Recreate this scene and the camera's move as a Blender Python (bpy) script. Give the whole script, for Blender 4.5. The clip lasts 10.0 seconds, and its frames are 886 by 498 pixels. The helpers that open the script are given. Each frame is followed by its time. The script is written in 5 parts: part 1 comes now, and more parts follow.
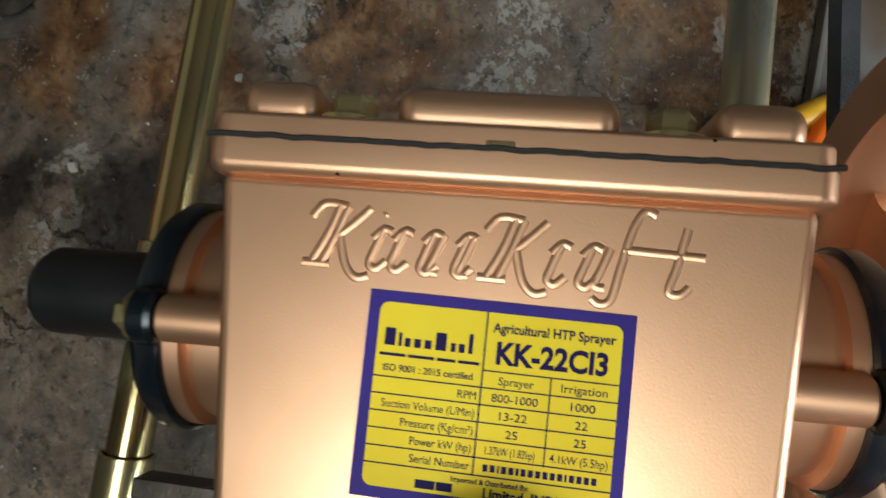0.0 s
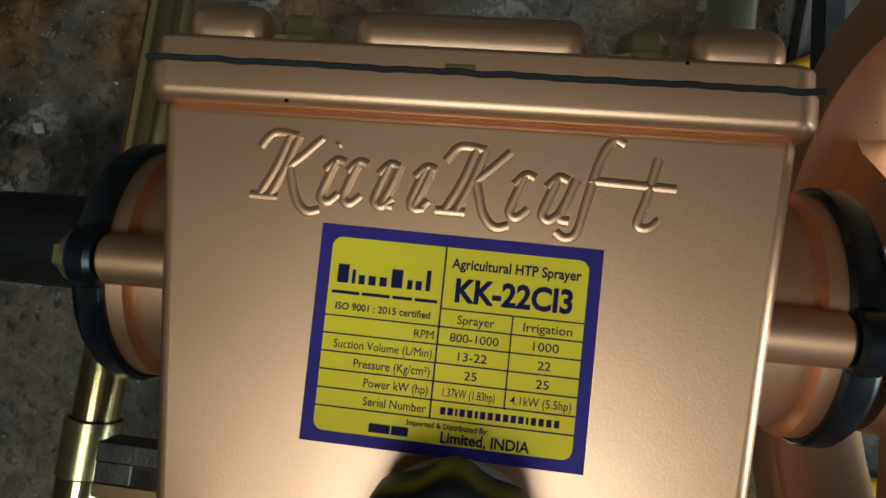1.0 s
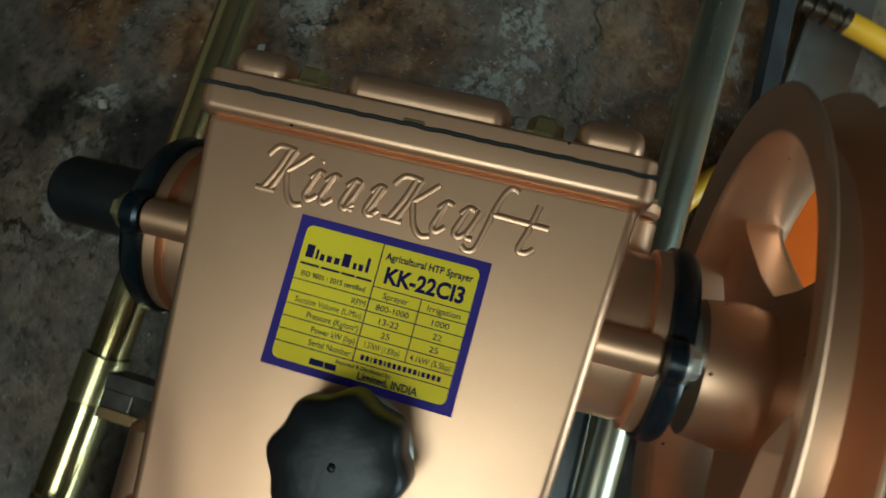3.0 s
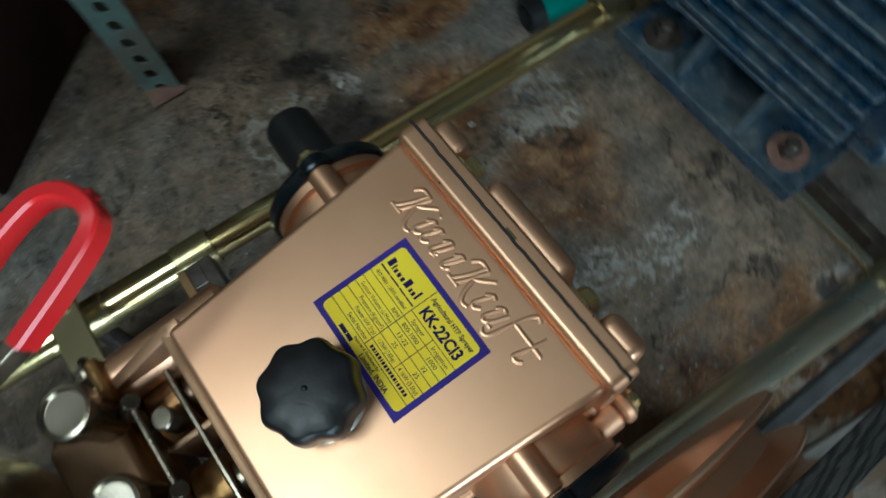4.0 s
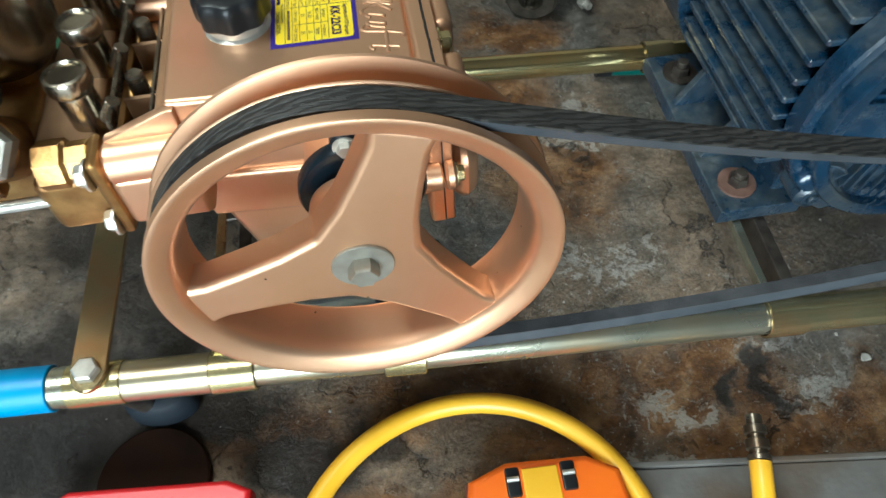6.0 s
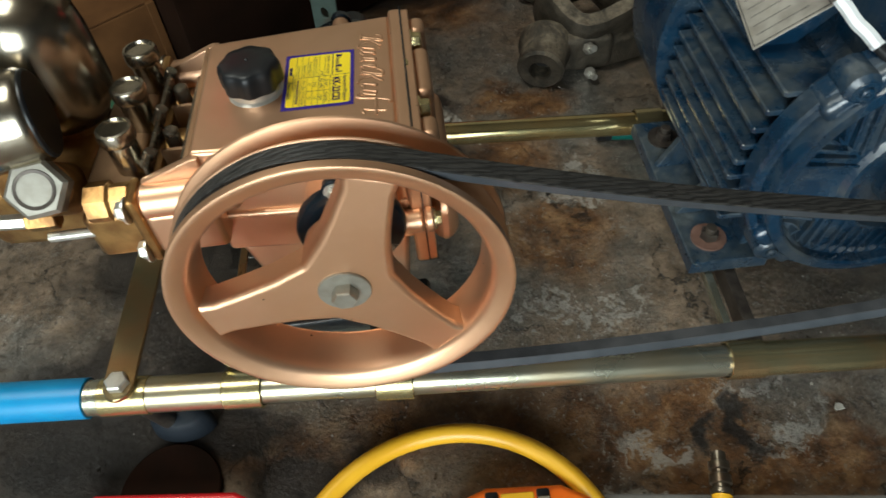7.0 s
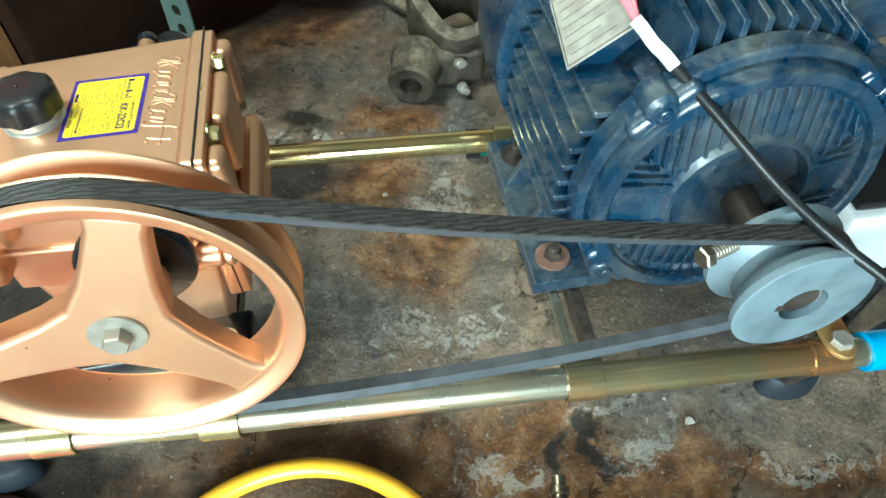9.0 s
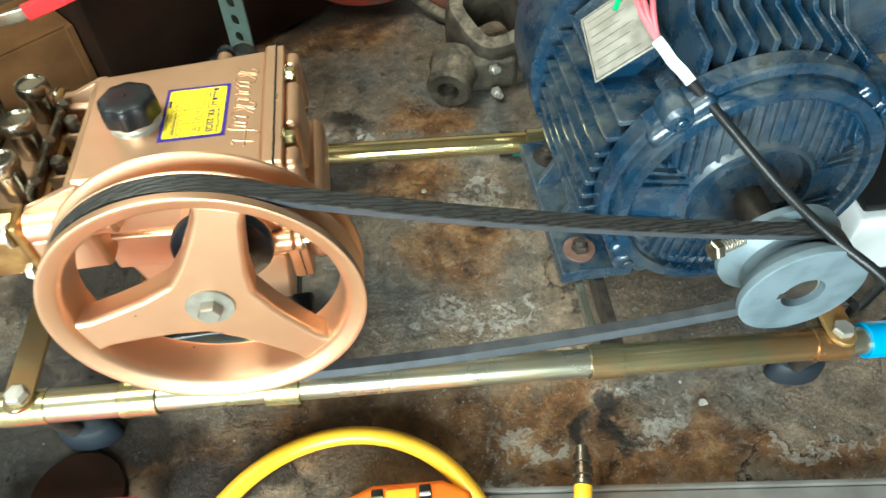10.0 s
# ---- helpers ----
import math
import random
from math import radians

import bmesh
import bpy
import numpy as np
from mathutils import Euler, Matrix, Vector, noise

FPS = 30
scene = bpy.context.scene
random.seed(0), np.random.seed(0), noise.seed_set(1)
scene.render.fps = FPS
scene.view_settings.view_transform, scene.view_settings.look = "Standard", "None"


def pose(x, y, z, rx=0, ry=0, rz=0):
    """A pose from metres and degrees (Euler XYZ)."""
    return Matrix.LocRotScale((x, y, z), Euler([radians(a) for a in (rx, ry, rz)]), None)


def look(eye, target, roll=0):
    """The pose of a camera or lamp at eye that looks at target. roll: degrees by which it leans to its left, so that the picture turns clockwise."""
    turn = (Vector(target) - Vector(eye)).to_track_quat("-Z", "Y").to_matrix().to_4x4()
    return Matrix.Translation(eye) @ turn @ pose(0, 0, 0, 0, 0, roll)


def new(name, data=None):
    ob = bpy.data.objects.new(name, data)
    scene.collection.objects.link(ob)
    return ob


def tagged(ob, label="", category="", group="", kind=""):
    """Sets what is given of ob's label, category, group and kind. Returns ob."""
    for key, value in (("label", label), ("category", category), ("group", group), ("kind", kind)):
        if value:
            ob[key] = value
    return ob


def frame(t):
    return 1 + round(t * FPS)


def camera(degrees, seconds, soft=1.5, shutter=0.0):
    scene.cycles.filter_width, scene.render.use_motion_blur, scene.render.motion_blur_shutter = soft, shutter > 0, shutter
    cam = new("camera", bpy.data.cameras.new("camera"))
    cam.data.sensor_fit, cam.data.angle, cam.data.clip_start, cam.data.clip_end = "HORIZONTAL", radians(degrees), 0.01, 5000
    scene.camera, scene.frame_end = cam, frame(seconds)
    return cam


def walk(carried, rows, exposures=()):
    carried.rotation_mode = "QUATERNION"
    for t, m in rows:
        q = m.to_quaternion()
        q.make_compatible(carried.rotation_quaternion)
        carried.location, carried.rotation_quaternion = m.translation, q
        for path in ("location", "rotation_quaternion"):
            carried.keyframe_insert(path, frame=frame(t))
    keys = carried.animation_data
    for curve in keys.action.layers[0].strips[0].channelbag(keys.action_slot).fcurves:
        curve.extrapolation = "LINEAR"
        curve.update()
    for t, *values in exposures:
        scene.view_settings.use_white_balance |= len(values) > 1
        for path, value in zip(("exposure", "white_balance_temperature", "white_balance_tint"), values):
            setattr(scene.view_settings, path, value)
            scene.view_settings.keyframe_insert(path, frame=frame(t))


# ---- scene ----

cam = camera(64.0, 10.0, shutter=0.5)
PATH = [
    (0, (0.006, -0.017, 0.52), (0.213, 0.147, -1.462), -31.7),
    (0.5, (0.005, -0.025, 0.505), (0.17, 0.1, -1.484), -30.8),
    (1, (-0.003, -0.025, 0.508), (0.148, 0.1, -1.482), -32.9),
    (1.5, (-0.002, -0.029, 0.513), (0.163, 0.095, -1.476), -30.2),
    (2, (0.002, -0.032, 0.526), (0.18, 0.114, -1.461), -32.7),
    (2.5, (0.0, -0.039, 0.545), (0.193, 0.14, -1.438), -34.4),
    (2.7, (-0.004, -0.047, 0.557), (0.184, 0.134, -1.426), -33.7),
    (3.8, (-0.021, -0.085, 0.631), (0.295, 0.374, -1.29), -10.0),
    (4, (-0.022, -0.096, 0.649), (0.258, 0.493, -1.242), -9.8),
    (4.2, (-0.022, -0.117, 0.658), (0.246, 0.585, -1.195), -5.9),
    (4.5, (-0.02, -0.162, 0.654), (0.239, 0.71, -1.127), -4.2),
    (4.8, (-0.018, -0.212, 0.636), (0.256, 0.774, -1.083), -1.4),
    (5, (-0.017, -0.251, 0.622), (0.22, 0.816, -1.053), -1.9),
    (5.2, (-0.009, -0.282, 0.637), (0.190, 0.810, -1.025), -1.3),
    (5.5, (0.003, -0.325, 0.627), (0.233, 0.793, -1.016), 0.5),
    (5.7, (0.012, -0.352, 0.607), (0.199, 0.722, -1.07), 0.2),
    (6.8, (0.051, -0.437, 0.66), (0.078, 0.808, -0.904), -3.3),
    (7, (0.064, -0.444, 0.661), (0.078, 0.811, -0.895), -4.0),
    (7.5, (0.105, -0.449, 0.654), (0.163, 0.804, -0.903), -3.5),
    (8, (0.148, -0.428, 0.652), (0.28, 0.831, -0.896), -1.7),
    (8.5, (0.158, -0.424, 0.647), (0.344, 0.808, -0.917), -0.2),
    (9, (0.163, -0.428, 0.652), (0.335, 0.829, -0.894), -0.1),
    (9.5, (0.16, -0.456, 0.678), (0.297, 0.818, -0.858), -1.0),
    (10, (0.143, -0.476, 0.704), (0.247, 0.783, -0.846), -1.6),
]

EXPOSURES = [(0.0, -0.38, 6000, 0), (0.4, -0.90, 5850, -3), (1.0, -1.18, 5600, -11), (2.7, -1.30, 5400, -17), (3.8, -0.92, 5300, -11),
             (4.0, -0.72, 5200, -10), (4.5, 0.08, 4900, -11), (5.5, 0.47, 5150, -9), (6.8, -0.42, 6300, -1), (7.0, -0.40, 6300, -1),
             (7.5, 0.24, 5800, -9), (8.0, 0.80, 5500, -14), (9.0, 1.02, 5600, -15), (10.0, 0.98, 6050, -10)]
walk(cam, [(t, look(eye, target, roll)) for t, eye, target, roll in PATH], EXPOSURES)

# ---- world and light ----
world = bpy.data.worlds.new("sky")
scene.world = world
world.use_nodes = True
wn = world.node_tree
sky = wn.nodes.new("ShaderNodeTexSky")
sky.sky_type, sky.sun_disc = "NISHITA", False
sky.sun_elevation, sky.sun_rotation = radians(50), radians(200)
wn.links.new(sky.outputs[0], wn.nodes["Background"].inputs[0])
wn.nodes["Background"].inputs[1].default_value = 0.05


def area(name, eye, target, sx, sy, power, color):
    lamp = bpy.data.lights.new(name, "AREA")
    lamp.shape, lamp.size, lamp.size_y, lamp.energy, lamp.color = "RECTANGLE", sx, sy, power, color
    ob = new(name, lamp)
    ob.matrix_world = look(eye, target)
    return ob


# unseen daylight sources, added: area lamps in the ceiling gap and front wall gap
area("added_overhead_lamp", (-1.05, 0.10, 2.66), (-1.05, 0.1001, 0), 1.0, 1.1, 60, (1.0, 0.95, 0.88))
area("added_front_lamp", (-0.55, -2.35, 0.95), (0.1, 0.1, 0.25), 1.5, 1.4, 116, (0.94, 0.97, 1.0))


# ---- materials ----
def mat(name, c1, c2=None, rough=0.5, metal=0.0, scale=40.0, bump=0.1, fine=400.0, spec=0.5, c3=None, big=6.0, coat=0.0, rvar=0.12,
        lo=0.35, hi=0.65, bigmix=1.0):
    """Principled surface: colour from two scales of noise, uneven gloss and fine relief."""
    m = bpy.data.materials.new(name)
    m.use_nodes = True
    nt = m.node_tree
    b = nt.nodes["Principled BSDF"]
    b.inputs["Metallic"].default_value = metal
    b.inputs["Specular IOR Level"].default_value = spec
    b.inputs["Coat Weight"].default_value = coat
    b.inputs["Coat Roughness"].default_value = 0.15
    tc = nt.nodes.new("ShaderNodeTexCoord")

    def noise_node(sc, detail=5):
        n = nt.nodes.new("ShaderNodeTexNoise")
        n.inputs["Scale"].default_value, n.inputs["Detail"].default_value = sc, detail
        nt.links.new(tc.outputs["Object"], n.inputs["Vector"])
        return n

    n1, n2, n3 = noise_node(scale), noise_node(fine, 3), noise_node(big, 4)
    ramp = nt.nodes.new("ShaderNodeValToRGB")
    ramp.color_ramp.elements[0].position, ramp.color_ramp.elements[1].position = lo, hi
    ramp.color_ramp.elements[0].color = (*c1, 1)
    ramp.color_ramp.elements[1].color = (*(c2 or [v * 0.88 for v in c1]), 1)
    nt.links.new(n1.outputs["Fac"], ramp.inputs["Fac"])
    col = ramp.outputs["Color"]
    if c3:
        r3 = nt.nodes.new("ShaderNodeValToRGB")
        r3.color_ramp.elements[0].position, r3.color_ramp.elements[1].position = 0.48, 0.66
        r3.color_ramp.elements[1].color = (bigmix, bigmix, bigmix, 1)
        nt.links.new(n3.outputs["Fac"], r3.inputs["Fac"])
        mx = nt.nodes.new("ShaderNodeMixRGB")
        mx.inputs[2].default_value = (*c3, 1)
        nt.links.new(r3.outputs["Color"], mx.inputs[0])
        nt.links.new(col, mx.inputs[1])
        col = mx.outputs["Color"]
    nt.links.new(col, b.inputs["Base Color"])
    mr = nt.nodes.new("ShaderNodeMapRange")
    mr.inputs["To Min"].default_value, mr.inputs["To Max"].default_value = max(0.03, rough - rvar), min(1, rough + rvar)
    nt.links.new(n3.outputs["Fac"], mr.inputs["Value"])
    nt.links.new(mr.outputs[0], b.inputs["Roughness"])
    if bump:
        bp = nt.nodes.new("ShaderNodeBump")
        bp.inputs["Strength"].default_value, bp.inputs["Distance"].default_value = bump, 0.001
        nt.links.new(n2.outputs["Fac"], bp.inputs["Height"])
        nt.links.new(bp.outputs[0], b.inputs["Normal"])
    return m


BRONZE = mat("bronze_paint", (0.75, 0.455, 0.283), (0.70, 0.415, 0.250), 0.41, 0.92, 25, 0.05, 1500, c3=(0.66, 0.385, 0.230), big=14, rvar=0.05, bigmix=0.5, coat=0.25)
# darker, rougher bronze for the chamber frame, dividers and saddle
BRONZE_DULL = mat("bronze_paint_dark", (0.36, 0.21, 0.11), (0.26, 0.15, 0.08), 0.5, 0.5, 30, 0.15, 700)
BRASS = mat("brass_casting", (0.50, 0.30, 0.11), (0.34, 0.18, 0.065), 0.38, 0.85, 60, 0.3, 500, c3=(0.16, 0.075, 0.03), big=26)
CHROME = mat("chrome", (0.45, 0.41, 0.34), (0.31, 0.27, 0.20), 0.26, 1.0, 50, 0.02, 300, rvar=0.06)
STEEL = mat("zinc_steel", (0.66, 0.64, 0.58), (0.50, 0.47, 0.41), 0.34, 0.7, 80, 0.08, 500)
OILY = mat("oily_grey_steel", (0.26, 0.23, 0.18), (0.14, 0.115, 0.085), 0.3, 0.9, 70, 0.1, 400, c3=(0.12, 0.08, 0.05), big=30)
DARKSTEEL = mat("oily_steel", (0.10, 0.085, 0.07), (0.05, 0.04, 0.035), 0.35, 0.6, 60, 0.2, 400)
GOLD = mat("yellow_passivated_zinc", (0.53, 0.50, 0.39), (0.37, 0.37, 0.28), 0.28, 0.9, 14, 0.06, 300, c3=(0.47, 0.40, 0.26), big=11, rvar=0.08)
GOLD_RICH = mat("rich_yellow_zinc", (0.52, 0.42, 0.20), (0.40, 0.36, 0.19), 0.16, 0.92, 14, 0.05, 300, c3=(0.46, 0.32, 0.13), big=11, rvar=0.06)
ZINC = mat("dull_zinc", (0.38, 0.36, 0.31), (0.29, 0.27, 0.225), 0.42, 0.7, 70, 0.1, 400)
GOLD_BAND = mat("yellow_zinc_band", (0.50, 0.42, 0.21), (0.38, 0.33, 0.17), 0.24, 0.85, 25, 0.05, 300)
GOLD_DARK = mat("tarnished_zinc_bar", (0.42, 0.36, 0.20), (0.30, 0.26, 0.14), 0.24, 0.85, 14, 0.06, 300, c3=(0.46, 0.24, 0.10), big=9)
GASKET = mat("black_gasket", (0.012, 0.012, 0.012), None, 0.6, 0, 50, 0.1)
BLACKPLASTIC = mat("black_plastic", (0.008, 0.009, 0.010), (0.014, 0.014, 0.015), 0.36, 0, 40, 0.08, 600, spec=0.3)
BLUEBLACK = mat("blue_black_plastic", (0.003, 0.006, 0.009), (0.005, 0.010, 0.015), 0.24, 0, 40, 0.06, 500)
RUBBER = mat("belt_rubber", (0.030, 0.031, 0.034), (0.055, 0.055, 0.058), 0.62, 0, 70, 0.5, 900, rvar=0.08)
PULLEYGREY = mat("grey_cast_pulley", (0.155, 0.20, 0.23), (0.125, 0.165, 0.19), 0.45, 0.15, 35, 0.2, 500, c3=(0.085, 0.115, 0.135), big=30, bigmix=0.75)
NAMEPLATE = mat("aluminium_plate", (0.36, 0.335, 0.29), (0.22, 0.20, 0.17), 0.5, 0.15, 60, 0.1, 400, c3=(0.28, 0.25, 0.20), big=25)
GRIPBLUE = mat("blue_grip_plastic", (0.01, 0.22, 0.48), (0.012, 0.26, 0.52), 0.38, 0, 30, 0.05)
FOOTBLUE = mat("dark_blue_rubber", (0.005, 0.009, 0.015), (0.008, 0.013, 0.020), 0.6, 0, 40, 0.1)
YELLOWHOSE = mat("yellow_hose", (0.86, 0.47, 0.03), (0.80, 0.42, 0.02), 0.36, 0, 20, 0.06, 400, spec=0.5)
ORANGE = mat("orange_plastic", (0.85, 0.16, 0.01), (0.80, 0.13, 0.01), 0.35, 0, 25, 0.05)
RED = mat("red_plastic", (0.62, 0.015, 0.02), (0.55, 0.012, 0.018), 0.32, 0, 25, 0.05)
REDOLD = mat("faded_red_paint", (0.42, 0.06, 0.03), (0.30, 0.045, 0.03), 0.55, 0, 25, 0.3, c3=(0.16, 0.13, 0.11), big=16)
RUSTY = mat("rusty_washer_steel", (0.22, 0.125, 0.095), (0.14, 0.075, 0.055), 0.6, 0.3, 60, 0.3)
RUSTBAR = mat("rust_stained_zinc", (0.40, 0.17, 0.06), (0.28, 0.12, 0.045), 0.4, 0.6, 30, 0.15, 300, c3=(0.42, 0.26, 0.10), big=12)
RUSTRED = mat("red_rust", (0.25, 0.04, 0.02), (0.15, 0.03, 0.02), 0.6, 0, 25, 0.3)
POSTGREEN = mat("grey_green_steel", (0.13, 0.19, 0.17), (0.10, 0.15, 0.14), 0.5, 0.2, 40, 0.2, 300, c3=(0.15, 0.10, 0.07), big=20, bigmix=0.5)
TEAL = mat("teal_pipe", (0.006, 0.13, 0.105), (0.005, 0.10, 0.08), 0.35, 0, 30, 0.05)
CARD = mat("brown_board", (0.105, 0.048, 0.017), (0.070, 0.031, 0.011), 0.8, 0, 20, 0.3, 300, spec=0.1)
DARKWOOD = mat("dark_brown_board", (0.013, 0.006, 0.0035), (0.008, 0.004, 0.002), 0.75, 0, 12, 0.3, 200, c3=(0.020, 0.008, 0.004), big=4, spec=0.06)
CREAM = mat("cream_paper", (0.40, 0.33, 0.17), (0.27, 0.20, 0.09), 0.6, 0, 60, 0.2, c3=(0.03, 0.11, 0.05), big=30)
WHITEPL = mat("white_plastic", (0.78, 0.80, 0.80), None, 0.4, 0, 20, 0.05)
PINKWIRE = mat("pink_wire", (0.78, 0.16, 0.19), None, 0.4, 0, 20, 0.02)
GREENWIRE = mat("green_wire", (0.02, 0.35, 0.12), None, 0.4, 0, 20, 0.02)
LABELBLUE = mat("label_blue", (0.040, 0.024, 0.22), (0.05, 0.03, 0.26), 0.55, 0, 60, 0.02, 300, spec=0.15)
LABELYELLOW = mat("label_yellow", (0.97, 0.76, 0.035), (0.96, 0.73, 0.03), 0.5, 0, 60, 0.02, 300, c3=(0.93, 0.62, 0.02), big=30, bigmix=0.5, spec=0.15)
INK = mat("label_ink", (0.020, 0.013, 0.085), None, 0.6, 0, 60, 0, spec=0.1)
DARKINK = mat("dark_ink", (0.03, 0.03, 0.03), None, 0.4, 0, 60, 0)
PLATEINK = mat("faded_plate_print", (0.05, 0.048, 0.045), (0.12, 0.11, 0.10), 0.5, 0, 300, 0)
DISCBROWN = mat("matte_dark_brown", (0.018, 0.007, 0.0035), (0.011, 0.005, 0.0025), 0.85, 0, 30, 0.2, 200, spec=0.1)
DARKWALL = mat("dark_unseen_wall", (0.055, 0.048, 0.038), (0.042, 0.036, 0.030), 0.8, 0, 3, 0.4, 60, c3=(0.03, 0.026, 0.022), big=1.2)
CEILINGBROWN = mat("unseen_ceiling_brown", (0.17, 0.125, 0.085), (0.13, 0.092, 0.06), 0.8, 0, 3, 0.3, 60)
PALEWALL = mat("pale_reflecting_wall", (0.52, 0.46, 0.37), (0.44, 0.385, 0.30), 0.85, 0, 4, 0.4, 60, c3=(0.30, 0.25, 0.19), big=1.5, bigmix=0.6)
RAIL = mat("grey_steel_channel", (0.20, 0.19, 0.175), (0.13, 0.12, 0.11), 0.5, 0.4, 20, 0.3, 200, c3=(0.12, 0.08, 0.05), big=8)
CHIP = mat("pale_flakes", (0.48, 0.45, 0.40), (0.30, 0.275, 0.235), 0.7, 0, 60, 0.2)


class Nodes:
    """Short hand for building a node material."""

    def __init__(self, name):
        self.m = bpy.data.materials.new(name)
        self.m.use_nodes = True
        self.nt = self.m.node_tree
        self.b = self.nt.nodes["Principled BSDF"]
        self.co = self.nt.nodes.new("ShaderNodeTexCoord").outputs["Object"]

    def put(self, sock, v):
        if isinstance(v, (int, float)):
            sock.default_value = v
        elif isinstance(v, tuple):
            sock.default_value = v if len(v) == len(sock.default_value) else (*v, 1)
        else:
            self.nt.links.new(v, sock)

    def noise(self, sc, detail=5, rough=0.5, distort=0.0, out="Fac"):
        n = self.nt.nodes.new("ShaderNodeTexNoise")
        for k, v in (("Scale", sc), ("Detail", detail), ("Roughness", rough), ("Distortion", distort)):
            n.inputs[k].default_value = v
        self.nt.links.new(self.co, n.inputs["Vector"])
        return n.outputs[out]

    def ramp(self, src, *stops):
        r = self.nt.nodes.new("ShaderNodeValToRGB")
        els = r.color_ramp.elements
        while len(els) < len(stops):
            els.new(0.5)
        for e, (p, c) in zip(els, stops):
            e.position, e.color = p, ((*c, 1) if isinstance(c, tuple) else (c, c, c, 1))
        self.nt.links.new(src, r.inputs["Fac"])
        return r.outputs["Color"]

    def mix(self, fac, a, c):
        x = self.nt.nodes.new("ShaderNodeMixRGB")
        for k, v in enumerate((fac, a, c)):
            self.put(x.inputs[k], v)
        return x.outputs["Color"]

    def math(self, op, a, c=0.0):
        x = self.nt.nodes.new("ShaderNodeMath")
        x.operation = op
        self.put(x.inputs[0], a)
        self.put(x.inputs[1], c)
        return x.outputs[0]

    def bump(self, height, strength, distance):
        bp = self.nt.nodes.new("ShaderNodeBump")
        bp.inputs["Strength"].default_value, bp.inputs["Distance"].default_value = strength, distance
        self.nt.links.new(height, bp.inputs["Height"])
        self.nt.links.new(bp.outputs[0], self.b.inputs["Normal"])


def concrete():
    """Old trodden concrete: grey screed, rusty earth stains, spalled pale patches, cracks, pits."""
    n = Nodes("stained_concrete")
    warp = n.nt.nodes.new("ShaderNodeMixRGB")
    warp.blend_type = "ADD"
    warp.inputs[0].default_value = 0.16
    n.put(warp.inputs[1], n.co)
    n.put(warp.inputs[2], n.noise(11, 7, 0.65, 0.0, "Color"))

    def stain(x, y, rx, ry):
        """One if well inside an uneven oval about x, y."""
        mp = n.nt.nodes.new("ShaderNodeMapping")
        mp.inputs["Location"].default_value = (-(x + 0.08) / rx, -(y + 0.08) / ry, 0)
        mp.inputs["Scale"].default_value = (1 / rx, 1 / ry, 0.0)
        n.put(mp.inputs["Vector"], warp.outputs["Color"])
        d = n.nt.nodes.new("ShaderNodeVectorMath")
        d.operation = "LENGTH"
        n.put(d.inputs[0], mp.outputs[0])
        return n.ramp(d.outputs["Value"], (0.5, 1.0), (1.05, 0.0))

    def union(places):
        out = None
        for p in places:
            s = stain(*p)
            out = s if out is None else n.math("MAXIMUM", out, s)
        return out

    fine, mid = n.noise(130, 8, 0.75), n.noise(34, 10, 0.78, 0.1)
    grey = n.ramp(mid, (0.28, (0.040, 0.039, 0.034)), (0.5, (0.125, 0.122, 0.109)), (0.72, (0.30, 0.293, 0.266)))
    rust = n.ramp(n.noise(22, 9, 0.72, 0.3), (0.33, (0.018, 0.008, 0.0025)), (0.5, (0.165, 0.072, 0.021)), (0.70, (0.43, 0.26, 0.125)))
    tan = n.ramp(mid, (0.28, (0.036, 0.023, 0.012)), (0.72, (0.40, 0.275, 0.172)))
    patchy = n.math("MULTIPLY", n.ramp(n.noise(9, 7, 0.7, 0.3), (0.32, 0.5), (0.50, 1.0)), 1.0)
    rusty = union(((0.05, -0.125, 0.16, 0.05), (0.225, -0.145, 0.11, 0.055), (0.348, -0.165, 0.035, 0.075), (0.44, -0.205, 0.13, 0.035), (0.60, -0.222, 0.14, 0.03), (0.20, 0.10, 0.10, 0.07),
                   (0.15, 0.24, 0.09, 0.06), (0.02, 0.60, 0.20, 0.11), (0.20, 0.36, 0.09, 0.05), (-0.12, -0.15, 0.13, 0.05), (0.0, -0.25, 0.16, 0.05), (0.16, -0.20, 0.09, 0.05), (0.31, -0.205, 0.09, 0.05), (0.30, -0.115, 0.07, 0.05)))
    # dark ovals: oil spots, and the shade around and under the pump painted in
    oil = union(((-0.085, -0.185, 0.075, 0.06), (-0.15, -0.13, 0.08, 0.06), (-0.24, 0.03, 0.10, 0.10), (0.315, -0.155, 0.016, 0.022), (0.352, -0.150, 0.016, 0.05), (-0.20, -0.02, 0.07, 0.08), (0.03, 0.66, 0.20, 0.08), (0.07, 0.36, 0.05, 0.04), (-0.30, -0.10, 0.18, 0.14), (-0.25, 0.12, 0.16, 0.16), (0.06, 0.26, 0.10, 0.07), (-0.02, -0.17, 0.06, 0.035), (0.02, -0.02, 0.10, 0.08)))
    c = n.mix(n.ramp(n.noise(4.2, 7, 0.65, 0.2), (0.38, 0.12), (0.54, 0.80)), grey, tan)
    c = n.mix(n.math("MULTIPLY", rusty, patchy), c, rust)
    # spalled skin with crisp ragged edges
    vor = n.nt.nodes.new("ShaderNodeTexVoronoi")
    vor.inputs["Scale"].default_value = 110
    n.put(vor.inputs["Vector"], warp.outputs["Color"])
